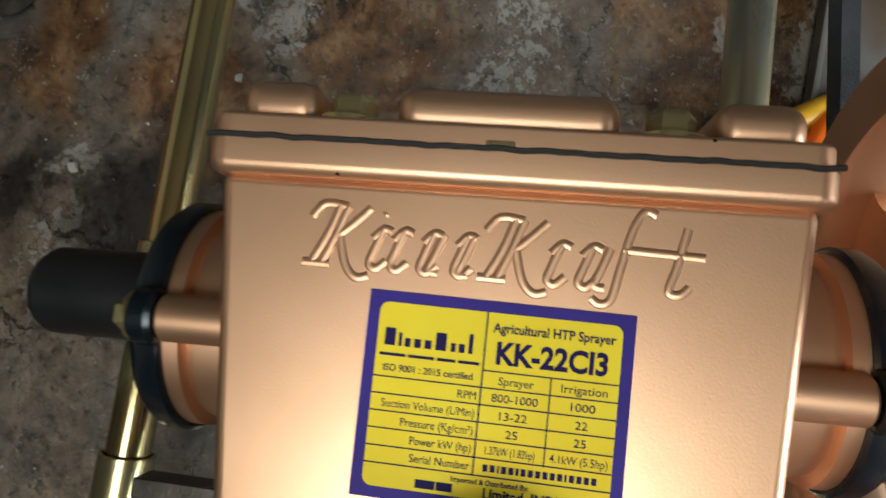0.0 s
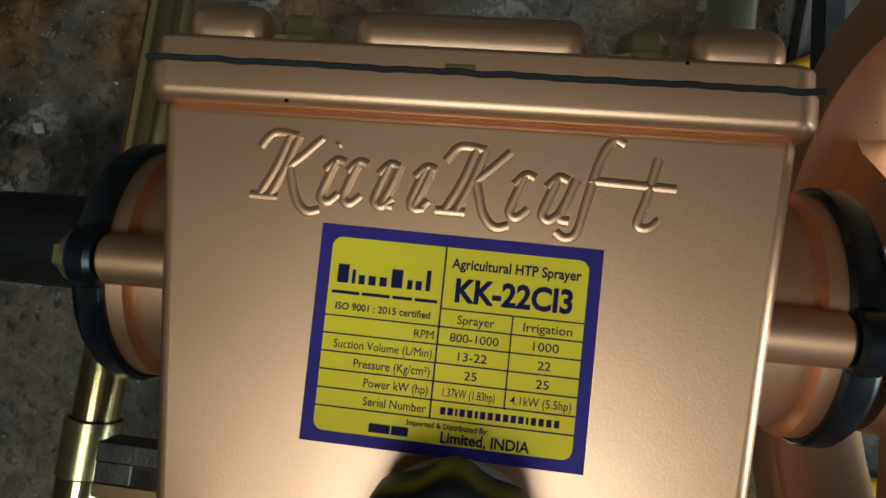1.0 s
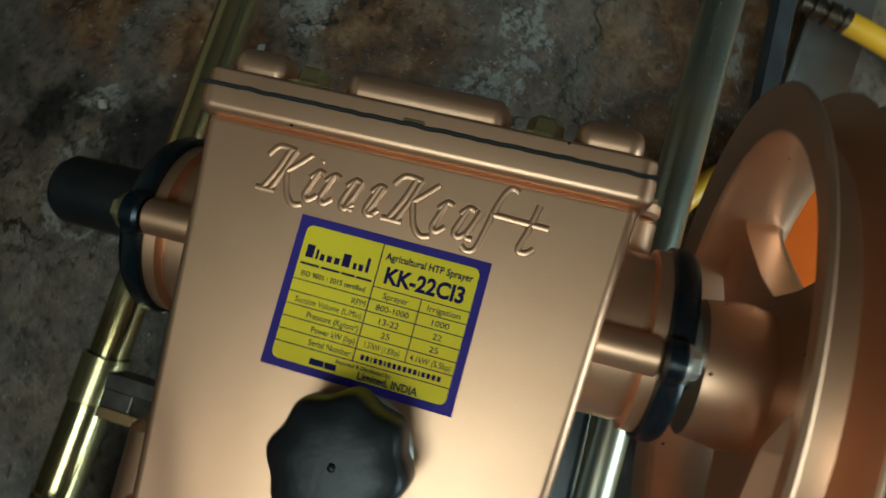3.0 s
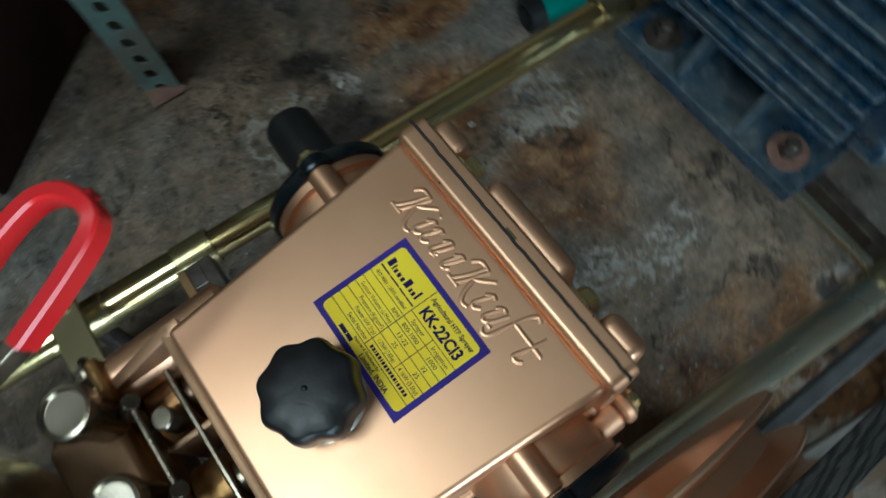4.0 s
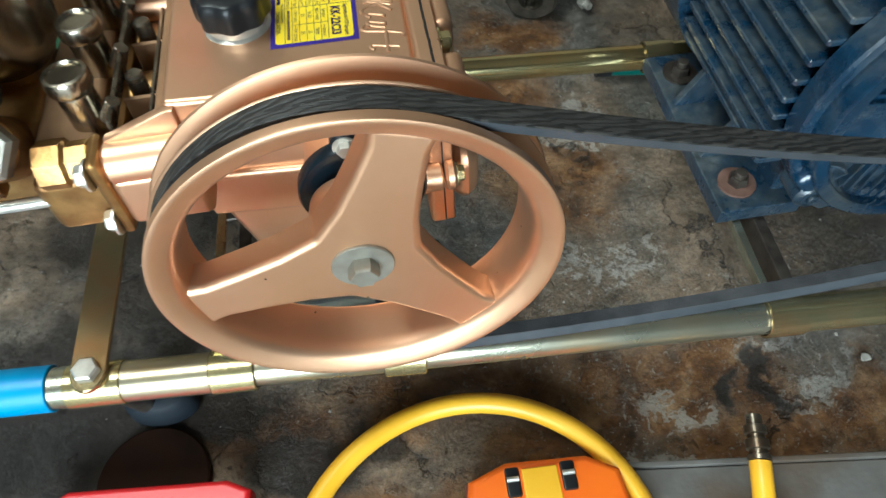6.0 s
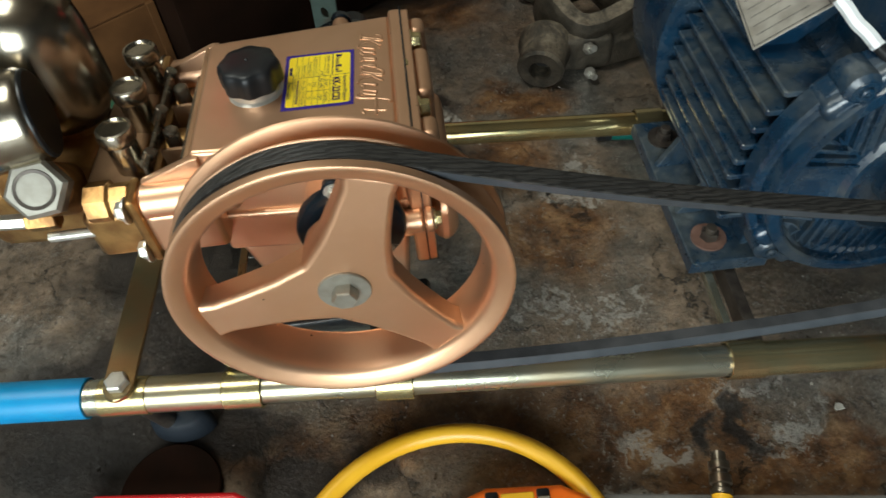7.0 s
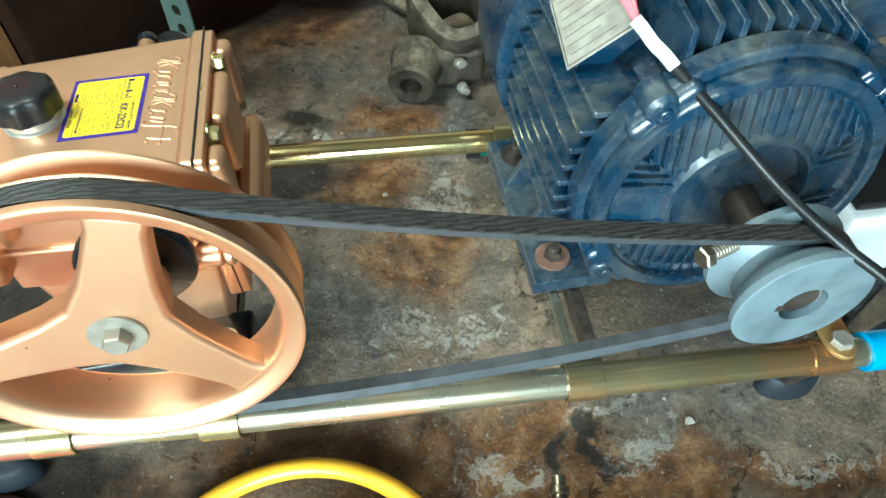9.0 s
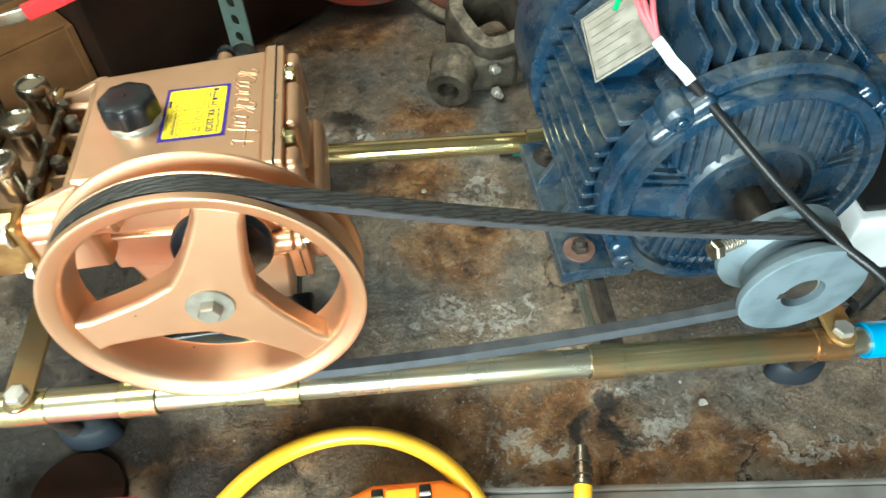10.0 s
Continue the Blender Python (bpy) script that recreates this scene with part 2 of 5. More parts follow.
    where = union(((0.187, 0.0, 0.045, 0.035), (0.262, -0.003, 0.05, 0.03), (0.264, -0.160, 0.05, 0.03), (0.395, -0.176, 0.06, 0.022), (0.36, -0.125, 0.04, 0.025), (0.56, -0.205, 0.11, 0.016),
                   (0.098, 0.326, 0.03, 0.03), (0.25, 0.175, 0.06, 0.04), (0.02, 0.30, 0.06, 0.04), (0.20, -0.235, 0.10, 0.03)))
    where = n.math("ADD", n.math("MULTIPLY", where, 0.32), n.noise(14, 6, 0.7, 0.2))
    cell = n.ramp(vor.outputs["Color"], (0.42, 0.0), (0.50, 1.0))
    spall = n.math("MULTIPLY", cell, n.ramp(where, (0.63, 0.0), (0.69, 1.0)))
    crumbs = n.math("MULTIPLY", n.ramp(n.noise(120, 10, 0.85, 0.5), (0.545, 0.0), (0.565, 0.9)), n.ramp(n.noise(12, 6, 0.7), (0.47, 0.05), (0.58, 1.0)))
    pits = n.ramp(n.noise(110, 8, 0.75, 0.3), (0.385, 0.7), (0.42, 0.0))
    # scattered small chips and blisters
    dots = n.nt.nodes.new("ShaderNodeTexVoronoi")
    dots.inputs["Scale"].default_value = 120
    n.put(dots.inputs["Vector"], warp.outputs["Color"])
    few = n.math("MULTIPLY", n.ramp(dots.outputs["Color"], (0.66, 0.0), (0.70, 1.0)), n.ramp(n.noise(7, 5, 0.6), (0.42, 0.0), (0.56, 1.0)))
    chips = n.math("MULTIPLY", n.ramp(dots.outputs["Distance"], (0.22, 1.0), (0.34, 0.0)), few)
    pale = n.math("MAXIMUM", n.math("MULTIPLY", spall, 0.62), n.math("MAXIMUM", n.math("MULTIPLY", crumbs, 0.6), n.math("MULTIPLY", chips, 0.9)))
    c = n.mix(pale, c, n.mix(mid, (0.26, 0.23, 0.19), (0.64, 0.61, 0.55)))
    c = n.mix(n.math("MULTIPLY", pits, 0.6), c, (0.022, 0.018, 0.014))
    # hair cracks
    crack = n.nt.nodes.new("ShaderNodeTexVoronoi")
    crack.feature = "DISTANCE_TO_EDGE"
    crack.inputs["Scale"].default_value = 6.5
    n.put(crack.inputs["Vector"], warp.outputs["Color"])
    split = n.math("MULTIPLY", n.ramp(crack.outputs["Distance"], (0.0, 1.0), (0.012, 0.0)), n.ramp(n.noise(5, 3), (0.5, 0.0), (0.56, 0.9)))
    c = n.mix(split, c, (0.02, 0.017, 0.014))
    dark = n.math("MAXIMUM", n.ramp(n.noise(3.1, 6, 0.65, 0.4), (0.52, 0.0), (0.70, 0.70)), n.math("MULTIPLY", oil, 0.93))
    c = n.mix(dark, c, (0.018, 0.014, 0.011))
    n.put(n.b.inputs["Base Color"], c)
    n.put(n.b.inputs["Roughness"], n.ramp(n.noise(17, 7, 0.65), (0.3, 0.22), (0.7, 0.60)))
    h = n.math("ADD", n.math("MULTIPLY", fine, 0.40), n.math("MULTIPLY", mid, 0.65))
    h = n.math("ADD", h, n.math("MULTIPLY", pale, 0.34))
    h = n.math("SUBTRACT", h, n.math("ADD", n.math("MULTIPLY", split, 0.8), n.math("MULTIPLY", pits, 0.35)))
    n.bump(h, 1.0, 0.0075)
    return n.m


def motor_paint():
    """Thick navy enamel over rough casting, with settled dust and oily grime on the upper faces."""
    n = Nodes("blue_motor_paint")
    c = n.ramp(n.noise(24, 6, 0.6), (0.35, (0.003, 0.017, 0.040)), (0.65, (0.007, 0.032, 0.066)))
    geo = n.nt.nodes.new("ShaderNodeNewGeometry")
    sep = n.nt.nodes.new("ShaderNodeSeparateXYZ")
    n.put(sep.inputs[0], geo.outputs["Normal"])
    up = n.ramp(sep.outputs["Z"], (0.0, 0.5), (0.75, 1.0))
    settled = n.math("MULTIPLY", n.ramp(n.noise(16, 8, 0.7, 0.3), (0.42, 0.0), (0.60, 0.85)), up)
    c = n.mix(settled, c, n.ramp(n.noise(60, 5, 0.7), (0.35, (0.034, 0.043, 0.046)), (0.65, (0.098, 0.109, 0.108))))
    grime = n.ramp(n.noise(33, 7, 0.7, 0.4), (0.60, 0.0), (0.70, 0.7))
    c = n.mix(grime, c, (0.012, 0.014, 0.013))
    n.put(n.b.inputs["Base Color"], c)
    n.put(n.b.inputs["Roughness"], n.math("ADD", n.ramp(n.noise(20, 5), (0.3, 0.13), (0.7, 0.32)), n.math("MULTIPLY", settled, 0.3)))
    n.b.inputs["Specular IOR Level"].default_value = 0.65
    n.b.inputs["Coat Weight"].default_value, n.b.inputs["Coat Roughness"].default_value = 0.35, 0.14
    n.bump(n.math("ADD", n.math("MULTIPLY", n.noise(150, 4, 0.6), 0.5), n.noise(45, 3, 0.5)), 0.55, 0.0022)
    return n.m


MOTORBLUE = motor_paint()


def cast_iron():
    """Dark oily cast iron with pale dust and dried mud caked on the upper faces."""
    n = Nodes("weathered_cast_iron")
    c = n.ramp(n.noise(45, 6, 0.65), (0.35, (0.020, 0.017, 0.013)), (0.65, (0.075, 0.062, 0.045)))
    geo = n.nt.nodes.new("ShaderNodeNewGeometry")
    sep = n.nt.nodes.new("ShaderNodeSeparateXYZ")
    n.put(sep.inputs[0], geo.outputs["Normal"])
    up = n.ramp(sep.outputs["Z"], (0.05, 0.15), (0.75, 1.0))
    caked = n.math("MULTIPLY", n.ramp(n.noise(28, 8, 0.7, 0.4), (0.40, 0.0), (0.55, 0.9)), up)
    c = n.mix(caked, c, n.ramp(n.noise(80, 5, 0.7), (0.35, (0.115, 0.088, 0.058)), (0.65, (0.28, 0.23, 0.165))))
    n.put(n.b.inputs["Base Color"], c)
    n.put(n.b.inputs["Roughness"], n.math("ADD", 0.45, n.math("MULTIPLY", caked, 0.4)))
    n.b.inputs["Metallic"].default_value = 0.15
    n.bump(n.math("ADD", n.math("MULTIPLY", n.noise(180, 6, 0.7), 0.6), n.noise(50, 4, 0.6)), 0.9, 0.003)
    return n.m


CASTIRON = cast_iron()
CONCRETE = concrete()


def add_specks(m, dark):
    """Sparse pin-head specks of dirt over a painted surface."""
    nt = m.node_tree
    b = nt.nodes["Principled BSDF"]
    old = b.inputs["Base Color"].links[0].from_socket
    tc = nt.nodes.new("ShaderNodeTexCoord")
    v = nt.nodes.new("ShaderNodeTexVoronoi")
    v.inputs["Scale"].default_value = 75
    nt.links.new(tc.outputs["Object"], v.inputs["Vector"])
    near = nt.nodes.new("ShaderNodeMath")
    near.operation, near.inputs[1].default_value = "LESS_THAN", 0.055
    nt.links.new(v.outputs["Distance"], near.inputs[0])
    sep = nt.nodes.new("ShaderNodeSeparateColor")
    nt.links.new(v.outputs["Color"], sep.inputs[0])
    few = nt.nodes.new("ShaderNodeMath")
    few.operation, few.inputs[1].default_value = "GREATER_THAN", 0.86
    nt.links.new(sep.outputs[0], few.inputs[0])
    both = nt.nodes.new("ShaderNodeMath")
    both.operation = "MULTIPLY"
    nt.links.new(near.outputs[0], both.inputs[0])
    nt.links.new(few.outputs[0], both.inputs[1])
    mx = nt.nodes.new("ShaderNodeMixRGB")
    mx.inputs[2].default_value = (*dark, 1)
    nt.links.new(both.outputs[0], mx.inputs[0])
    nt.links.new(old, mx.inputs[1])
    nt.links.new(mx.outputs[0], b.inputs["Base Color"])


add_specks(BRONZE, (0.03, 0.015, 0.008))


def belt_cover():
    """Woven rubber cover: slanting wavy ribs of worn cloth over long streaks that run with the belt."""
    n = Nodes("woven_belt_cover")
    uv_map = n.nt.nodes.new("ShaderNodeUVMap")
    uv_map.uv_map = "along"

    def stretched(kind, x, y, turn=0.0):
        mp = n.nt.nodes.new("ShaderNodeMapping")
        mp.inputs["Scale"].default_value, mp.inputs["Rotation"].default_value = (x, y, 1), (0, 0, radians(turn))
        n.put(mp.inputs["Vector"], uv_map.outputs[0])
        node = n.nt.nodes.new(kind)
        n.put(node.inputs["Vector"], mp.outputs[0])
        return node

    ribs = stretched("ShaderNodeTexWave", 0.22, 1.0, 0)
    for key, v in (("Scale", 170.0), ("Distortion", 7.0), ("Detail", 3.0), ("Detail Scale", 1.6)):
        ribs.inputs[key].default_value = v
    ribs.bands_direction = "DIAGONAL"
    wear = stretched("ShaderNodeTexNoise", 45, 520)
    wear.inputs["Scale"].default_value, wear.inputs["Detail"].default_value = 1.0, 5
    cloth = n.ramp(ribs.outputs["Fac"], (0.12, 0.0), (0.70, 1.0))
    c = n.mix(cloth, (0.012, 0.0115, 0.011), n.ramp(wear.outputs["Fac"], (0.34, (0.020, 0.020, 0.020)), (0.68, (0.050, 0.047, 0.043))))
    n.put(n.b.inputs["Base Color"], c)
    n.b.inputs["Roughness"].default_value = 0.5
    n.bump(n.math("ADD", cloth, n.math("MULTIPLY", n.noise(700, 2), 0.6)), 0.5, 0.0008)
    return n.m


BELTCOVER = belt_cover()
# flank colour lighter and bluer than the cover: front daylight painted in
BELTSIDE = mat("skylit_belt_flank", (0.042, 0.049, 0.058), (0.060, 0.068, 0.079), 0.45, 0, 60, 0.25, 700, c3=(0.024, 0.028, 0.033), big=30, bigmix=0.6)


# ---- mesh helpers ----
def smooth(bm, angle=35):
    for f in bm.faces:
        f.smooth = True
    for e in bm.edges:
        if len(e.link_faces) == 2 and e.calc_face_angle(0) > radians(angle):
            e.smooth = False
    return bm


def part(name, bm, material, parent, label="", angle=35):
    """Links a bmesh as one mesh object under a thing or a part."""
    bmesh.ops.recalc_face_normals(bm, faces=bm.faces)
    smooth(bm, angle)
    me = bpy.data.meshes.new(name)
    bm.to_mesh(me)
    bm.free()
    me.materials.append(material)
    ob = new(name, me)
    even = ob.modifiers.new("flat_face_shading", "WEIGHTED_NORMAL")
    even.keep_sharp = True
    if parent is not None:
        ob.parent = parent
    if label:
        ob["label"] = label
    return ob


def thing(name, m, label, category, group="", kind=""):
    ob = new(name)
    ob.matrix_world = m
    ob.empty_display_size = 0.02
    return tagged(ob, label, category, group, kind)


def solo(name, bm, material, label, category, group="", kind="", angle=35):
    return tagged(part(name, bm, material, None, "", angle), label, category, group, kind)


def box(x0, x1, y0, y1, z0, z1, bevel=0.0, segs=2, bm=None):
    out = bm or bmesh.new()
    r = bmesh.ops.create_cube(out, size=1, matrix=Matrix.LocRotScale(((x0 + x1) / 2, (y0 + y1) / 2, (z0 + z1) / 2), None, (x1 - x0, y1 - y0, z1 - z0)))
    if bevel:
        es = list({e for v in r["verts"] for e in v.link_edges})
        bmesh.ops.bevel(out, geom=es, offset=bevel, segments=segs, profile=0.5, affect="EDGES")
    return out


def prism(pts, a0, a1, axis="y", bevel=0.0, segs=2, bm=None):
    """A polygon of (u, v), pushed along an axis: u, v are (x, z) for y, (y, z) for x, (x, y) for z."""
    out = bm or bmesh.new()
    put = {"y": lambda u, v, a: (u, a, v), "x": lambda u, v, a: (a, u, v), "z": lambda u, v, a: (u, v, a)}[axis]
    lo = [out.verts.new(put(u, v, a0)) for u, v in pts]
    hi = [out.verts.new(put(u, v, a1)) for u, v in pts]
    n = len(pts)
    fs = [out.faces.new(lo), out.faces.new(hi[::-1])]
    fs += [out.faces.new((lo[i], hi[i], hi[(i + 1) % n], lo[(i + 1) % n])) for i in range(n)]
    bmesh.ops.recalc_face_normals(out, faces=fs)
    if bevel:
        bmesh.ops.bevel(out, geom=list({e for f in fs[:2] for e in f.edges}), offset=bevel, segments=segs, profile=0.5, affect="EDGES")
    return out


def lathe(profile, axis="y", at=(0, 0, 0), n=48, closed=False, bm=None):
    """Turns a profile of (radius, along) round an axis through at."""
    out = bm or bmesh.new()
    rings = []
    for r, a in profile:
        ring = []
        for i in range(n if r > 1e-6 else 1):
            w = 2 * math.pi * i / n
            u, v = r * math.cos(w), r * math.sin(w)
            p = {"y": (u, a, v), "x": (a, u, v), "z": (u, v, a)}[axis]
            ring.append(out.verts.new(Vector(p) + Vector(at)))
        rings.append(ring)
    pairs = list(zip(rings, rings[1:])) + ([(rings[-1], rings[0])] if closed else [])
    for p, q in pairs:
        for i in range(n):
            j = (i + 1) % n
            if len(p) == 1 and len(q) == 1:
                continue
            if len(p) == 1:
                out.faces.new((p[0], q[i], q[j]))
            elif len(q) == 1:
                out.faces.new((p[i], q[0], p[j]))
            else:
                out.faces.new((p[i], q[i], q[j], p[j]))
    return out


def rod(p, q, r, n=20, bevel=0.0, bm=None, r2=None):
    """A round bar from p to q, with chamfered ends."""
    p, q = Vector(p), Vector(q)
    d = (q - p).length
    b = bevel or min(r, d) * 0.08
    r2 = r if r2 is None else r2
    tmp = lathe([(0, 0), (r - b, 0), (r, b), (r2, d - b), (r2 - b, d), (0, d)], "z", n=n)
    tmp.transform(Matrix.Translation(p) @ (q - p).to_track_quat("Z", "Y").to_matrix().to_4x4())
    return join(bm, tmp)


def join(bm, other):
    if bm is None:
        return other
    me = bpy.data.meshes.new("tmp")
    other.to_mesh(me)
    other.free()
    bm.from_mesh(me)
    bpy.data.meshes.remove(me)
    return bm


def pipe(p, q, r, wall=0.002, n=32):
    """A hollow tube from p to q."""
    p, q = Vector(p), Vector(q)
    d, c = (q - p).length, 0.0006
    tmp = lathe([(r - wall, 0), (r - c, 0), (r, c), (r, d - c), (r - c, d), (r - wall, d)], "z", n=n, closed=True)
    tmp.transform(Matrix.Translation(p) @ (q - p).to_track_quat("Z", "Y").to_matrix().to_4x4())
    return tmp


def hexhead(p, way, r, h, washer=0.0, bm=None):
    """A hexagon bolt head with a chamfered crown and a washer, seated at p."""
    tmp = lathe([(0, 0), (r, 0), (r, h * 0.8), (r * 0.86, h), (0, h)], "z", n=6)
    if washer:
        tmp = join(tmp, lathe([(0, -0.0002), (washer, -0.0002), (washer, 0.0012), (0, 0.0012)], "z", n=24))
    tmp.transform(Matrix.Translation(p) @ Vector(way).to_track_quat("Z", "Y").to_matrix().to_4x4())
    return join(bm, tmp)


def spline(pts, per=10, closed=False):
    """Catmull-Rom through the points."""
    v = [Vector(p) for p in pts]
    n = len(v)
    out = []
    for i in range(n if closed else n - 1):
        a, b, c, d = [v[(i + k) % n] if closed else v[min(max(i + k, 0), n - 1)] for k in (-1, 0, 1, 2)]
        for s in range(per):
            t = s / per
            out.append(0.5 * (2 * b + (c - a) * t + (2 * a - 5 * b + 4 * c - d) * t * t + (3 * b - a - 3 * c + d) * t ** 3))
    return out if closed else out + [v[-1]]


def sweep(pts, section, closed=False, up=(0, 0, 1), bm=None):
    """Carries a closed section of (across, up) along a line of points."""
    out = bm or bmesh.new()
    pts = [Vector(p) for p in pts]
    n = len(pts)
    rings = []
    for i, p in enumerate(pts):
        t = (pts[(i + 1) % n] - pts[i - 1]) if closed else (pts[min(i + 1, n - 1)] - pts[max(i - 1, 0)])
        t.normalize()
        side = t.cross(Vector(up))
        side = side.normalized() if side.length > 1e-4 else Vector((1, 0, 0))
        top = side.cross(t)
        rings.append([out.verts.new(p + side * u + top * w) for u, w in section])
    k = len(section)
    for i in range(n if closed else n - 1):
        a, b = rings[i], rings[(i + 1) % n]
        for j in range(k):
            out.faces.new((a[j], a[(j + 1) % k], b[(j + 1) % k], b[j]))
    if not closed:
        out.faces.new(rings[0])
        out.faces.new(rings[-1][::-1])
    return out


def circle(r, n=12):
    return [(r * math.cos(2 * math.pi * i / n), r * math.sin(2 * math.pi * i / n)) for i in range(n)]


def writing(name, text, width, height, m, material, parent, align="CENTER", bold=0.0):
    """Letters of the built-in font as a flat mesh, fitted to a width and a height."""
    cu = bpy.data.curves.new(name, "FONT")
    cu.body, cu.size, cu.resolution_u, cu.offset = text, 1.0, 3, bold
    tmp = new(name, cu)
    me = bpy.data.meshes.new_from_object(tmp.evaluated_get(bpy.context.evaluated_depsgraph_get()))
    bpy.data.objects.remove(tmp)
    xs = [v.co.x for v in me.vertices]
    ys = [v.co.y for v in me.vertices]
    x0, x1, y0, y1 = min(xs), max(xs), min(ys), max(ys)
    sx = width / (x1 - x0)
    sy = height / 0.70
    ax = {"CENTER": (x0 + x1) / 2, "LEFT": x0, "RIGHT": x1}[align]
    for v in me.vertices:
        v.co = Vector(((v.co.x - ax) * sx, v.co.y * sy, 0))
    me.materials.append(material)
    ob = new(name, me)
    ob.parent = parent
    ob.matrix_basis = m
    return ob


# ---- floor, and an unseen room shell added to shape the light ----
def floor_sheet():
    bm = bmesh.new()
    bmesh.ops.create_grid(bm, x_segments=170, y_segments=170, size=0.9, matrix=Matrix.Translation((0.2, 0.1, 0)))
    for v in bm.verts:
        edge = min(1, 6 * (0.9 - max(abs(v.co.x - 0.2), abs(v.co.y - 0.1))))
        v.co.z = edge * (0.0035 * noise.noise(v.co * 7) + 0.0016 * noise.noise(v.co * 31) - 0.0025)
    o, i = 2.6, 0.9
    c = (0.2, 0.1)
    for x0, x1, y0, y1 in ((-o, o, -o, c[1] - i), (-o, o, c[1] + i, o), (-o, c[0] - i, c[1] - i, c[1] + i), (c[0] + i, o, c[1] - i, c[1] + i)):
        bm.faces.new([bm.verts.new(p) for p in ((x0, y0, -0.0025), (x1, y0, -0.0025), (x1, y1, -0.0025), (x0, y1, -0.0025))])
    return bm


solo("floor", floor_sheet(), CONCRETE, "worn grey concrete floor with brown earth stains", "floor", kind="structure", angle=180)
# unseen wall, coloured pale so that the pump's top reflects it
solo("wall_north", box(-2.6, 2.6, 2.4, 2.6, -0.05, 2.7), PALEWALL, "unseen pale wall added to reflect light onto the pump", "wall", kind="structure")
# unseen dark walls, added to soak up stray light
solo("wall_west", box(-2.6, -2.4, -2.4, 2.4, -0.05, 2.7), DARKWALL, "unseen dark wall added to bound the light", "wall", kind="structure")
solo("wall_east", box(2.4, 2.6, -2.4, 2.4, -0.05, 2.7), DARKWALL, "unseen dark wall added to bound the light", "wall", kind="structure")
# unseen wall, added around the gap that holds the front lamp
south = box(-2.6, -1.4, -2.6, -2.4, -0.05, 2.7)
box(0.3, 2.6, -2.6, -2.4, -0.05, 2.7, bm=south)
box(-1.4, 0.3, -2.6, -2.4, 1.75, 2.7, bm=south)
solo("wall_south", south, DARKWALL, "unseen dark wall added with a gap for the front lamp", "wall", kind="structure")
# unseen ceiling, added in brown to warm the reflections on the pump's top
ceil = box(-2.6, -1.57, -2.6, 2.6, 2.7, 2.8)
box(-0.53, 2.6, -2.6, 2.6, 2.7, 2.8, bm=ceil)
box(-1.57, -0.53, -2.6, -0.47, 2.7, 2.8, bm=ceil)
box(-1.57, -0.53, 0.67, 2.6, 2.7, 2.8, bm=ceil)
solo("ceiling", ceil, CEILINGBROWN, "unseen brown ceiling added with a gap for the overhead lamp", "ceiling", kind="structure")


# ---- plunger pump ----
PUMP = pose(0.003, -0.0205, 0.2780, -2.0, -1.7, 2.0) @ Matrix.Scale(1.057, 4)
pump = thing("plunger_pump", PUMP, "bronze-painted three-plunger sprayer pump bolted on the frame", "pump")


def frustum(x0, x1, w0, w1, z0, z1, bevel, segs=3):
    """A block whose half width runs from w0 at x0 to w1 at x1."""
    bm = prism([(x0, -w0), (x1, -w1), (x1, w1), (x0, w0)], z0, z1, "z")
    bmesh.ops.bevel(bm, geom=list(bm.edges), offset=bevel, segments=segs, profile=0.5, affect="EDGES")
    return bm


def lower_case():
    """The sump: drawn in below the case, with sloping ends."""
    bm = prism([(-0.090, -0.033), (0.036, -0.033), (0.026, -0.122), (-0.066, -0.122)], -0.0590, 0.0590, "y")
    bmesh.ops.bevel(bm, geom=list(bm.edges), offset=0.005, segments=3, profile=0.5, affect="EDGES")
    return bm


part("crankcase", frustum(-0.096, 0.039, 0.0620, 0.0722, -0.034, 0.0600, 0.0035), BRONZE, pump, "smooth bronze-painted cast crankcase")
def flange_block(x0, x1, w, z0, z1, back, front, corner):
    """A plate across the case: upright corners rounded, its two faces edged by their own radii."""
    bm = box(x0, x1, -w, w, z0, z1)
    along = [e for e in bm.edges if abs(e.verts[0].co.x - e.verts[1].co.x) > 1e-5]
    bmesh.ops.bevel(bm, geom=along, offset=corner, segments=4, profile=0.5, affect="EDGES")
    for x, r in ((x0, back), (x1, front)):
        if r:
            ring = [e for e in bm.edges if all(abs(v.co.x - x) < 1e-6 for v in e.verts) and len({round(f.normal.x) for f in e.link_faces}) > 1]
            bmesh.ops.bevel(bm, geom=ring, offset=r, segments=4, profile=0.5, affect="EDGES")
    return bm


part("rim", flange_block(0.0378, 0.0468, 0.0755, -0.060, 0.0640, 0.0032, 0.0004, 0.006), BRONZE, pump, "raised rim along the crankcase edge")
for sy in (-1, 1):
    part("ledge", rod((-0.092, sy * 0.0628, 0.0035), (0.038, sy * 0.0722, 0.0035), 0.0032, 16, 0.001), BRONZE, pump, "raised bead along the case wall")
part("lower_case", lower_case(), BRONZE, pump)
for sy in (-1, 1):
    for x0, x1, top, sx in ((-0.128, -0.004, -0.096, -0.104), (0.004, 0.044, -0.100, 0.024)):
        part("foot", box(x0, x1, sy * 0.073 - 0.018, sy * 0.073 + 0.018, -0.146, top, 0.004), BLUEBLACK, pump, "black rubber mounting foot")
        part("foot_bolt", hexhead((sx, sy * 0.080, top), (0, 0, 1), 0.0065, 0.006, 0.009), STEEL, pump)

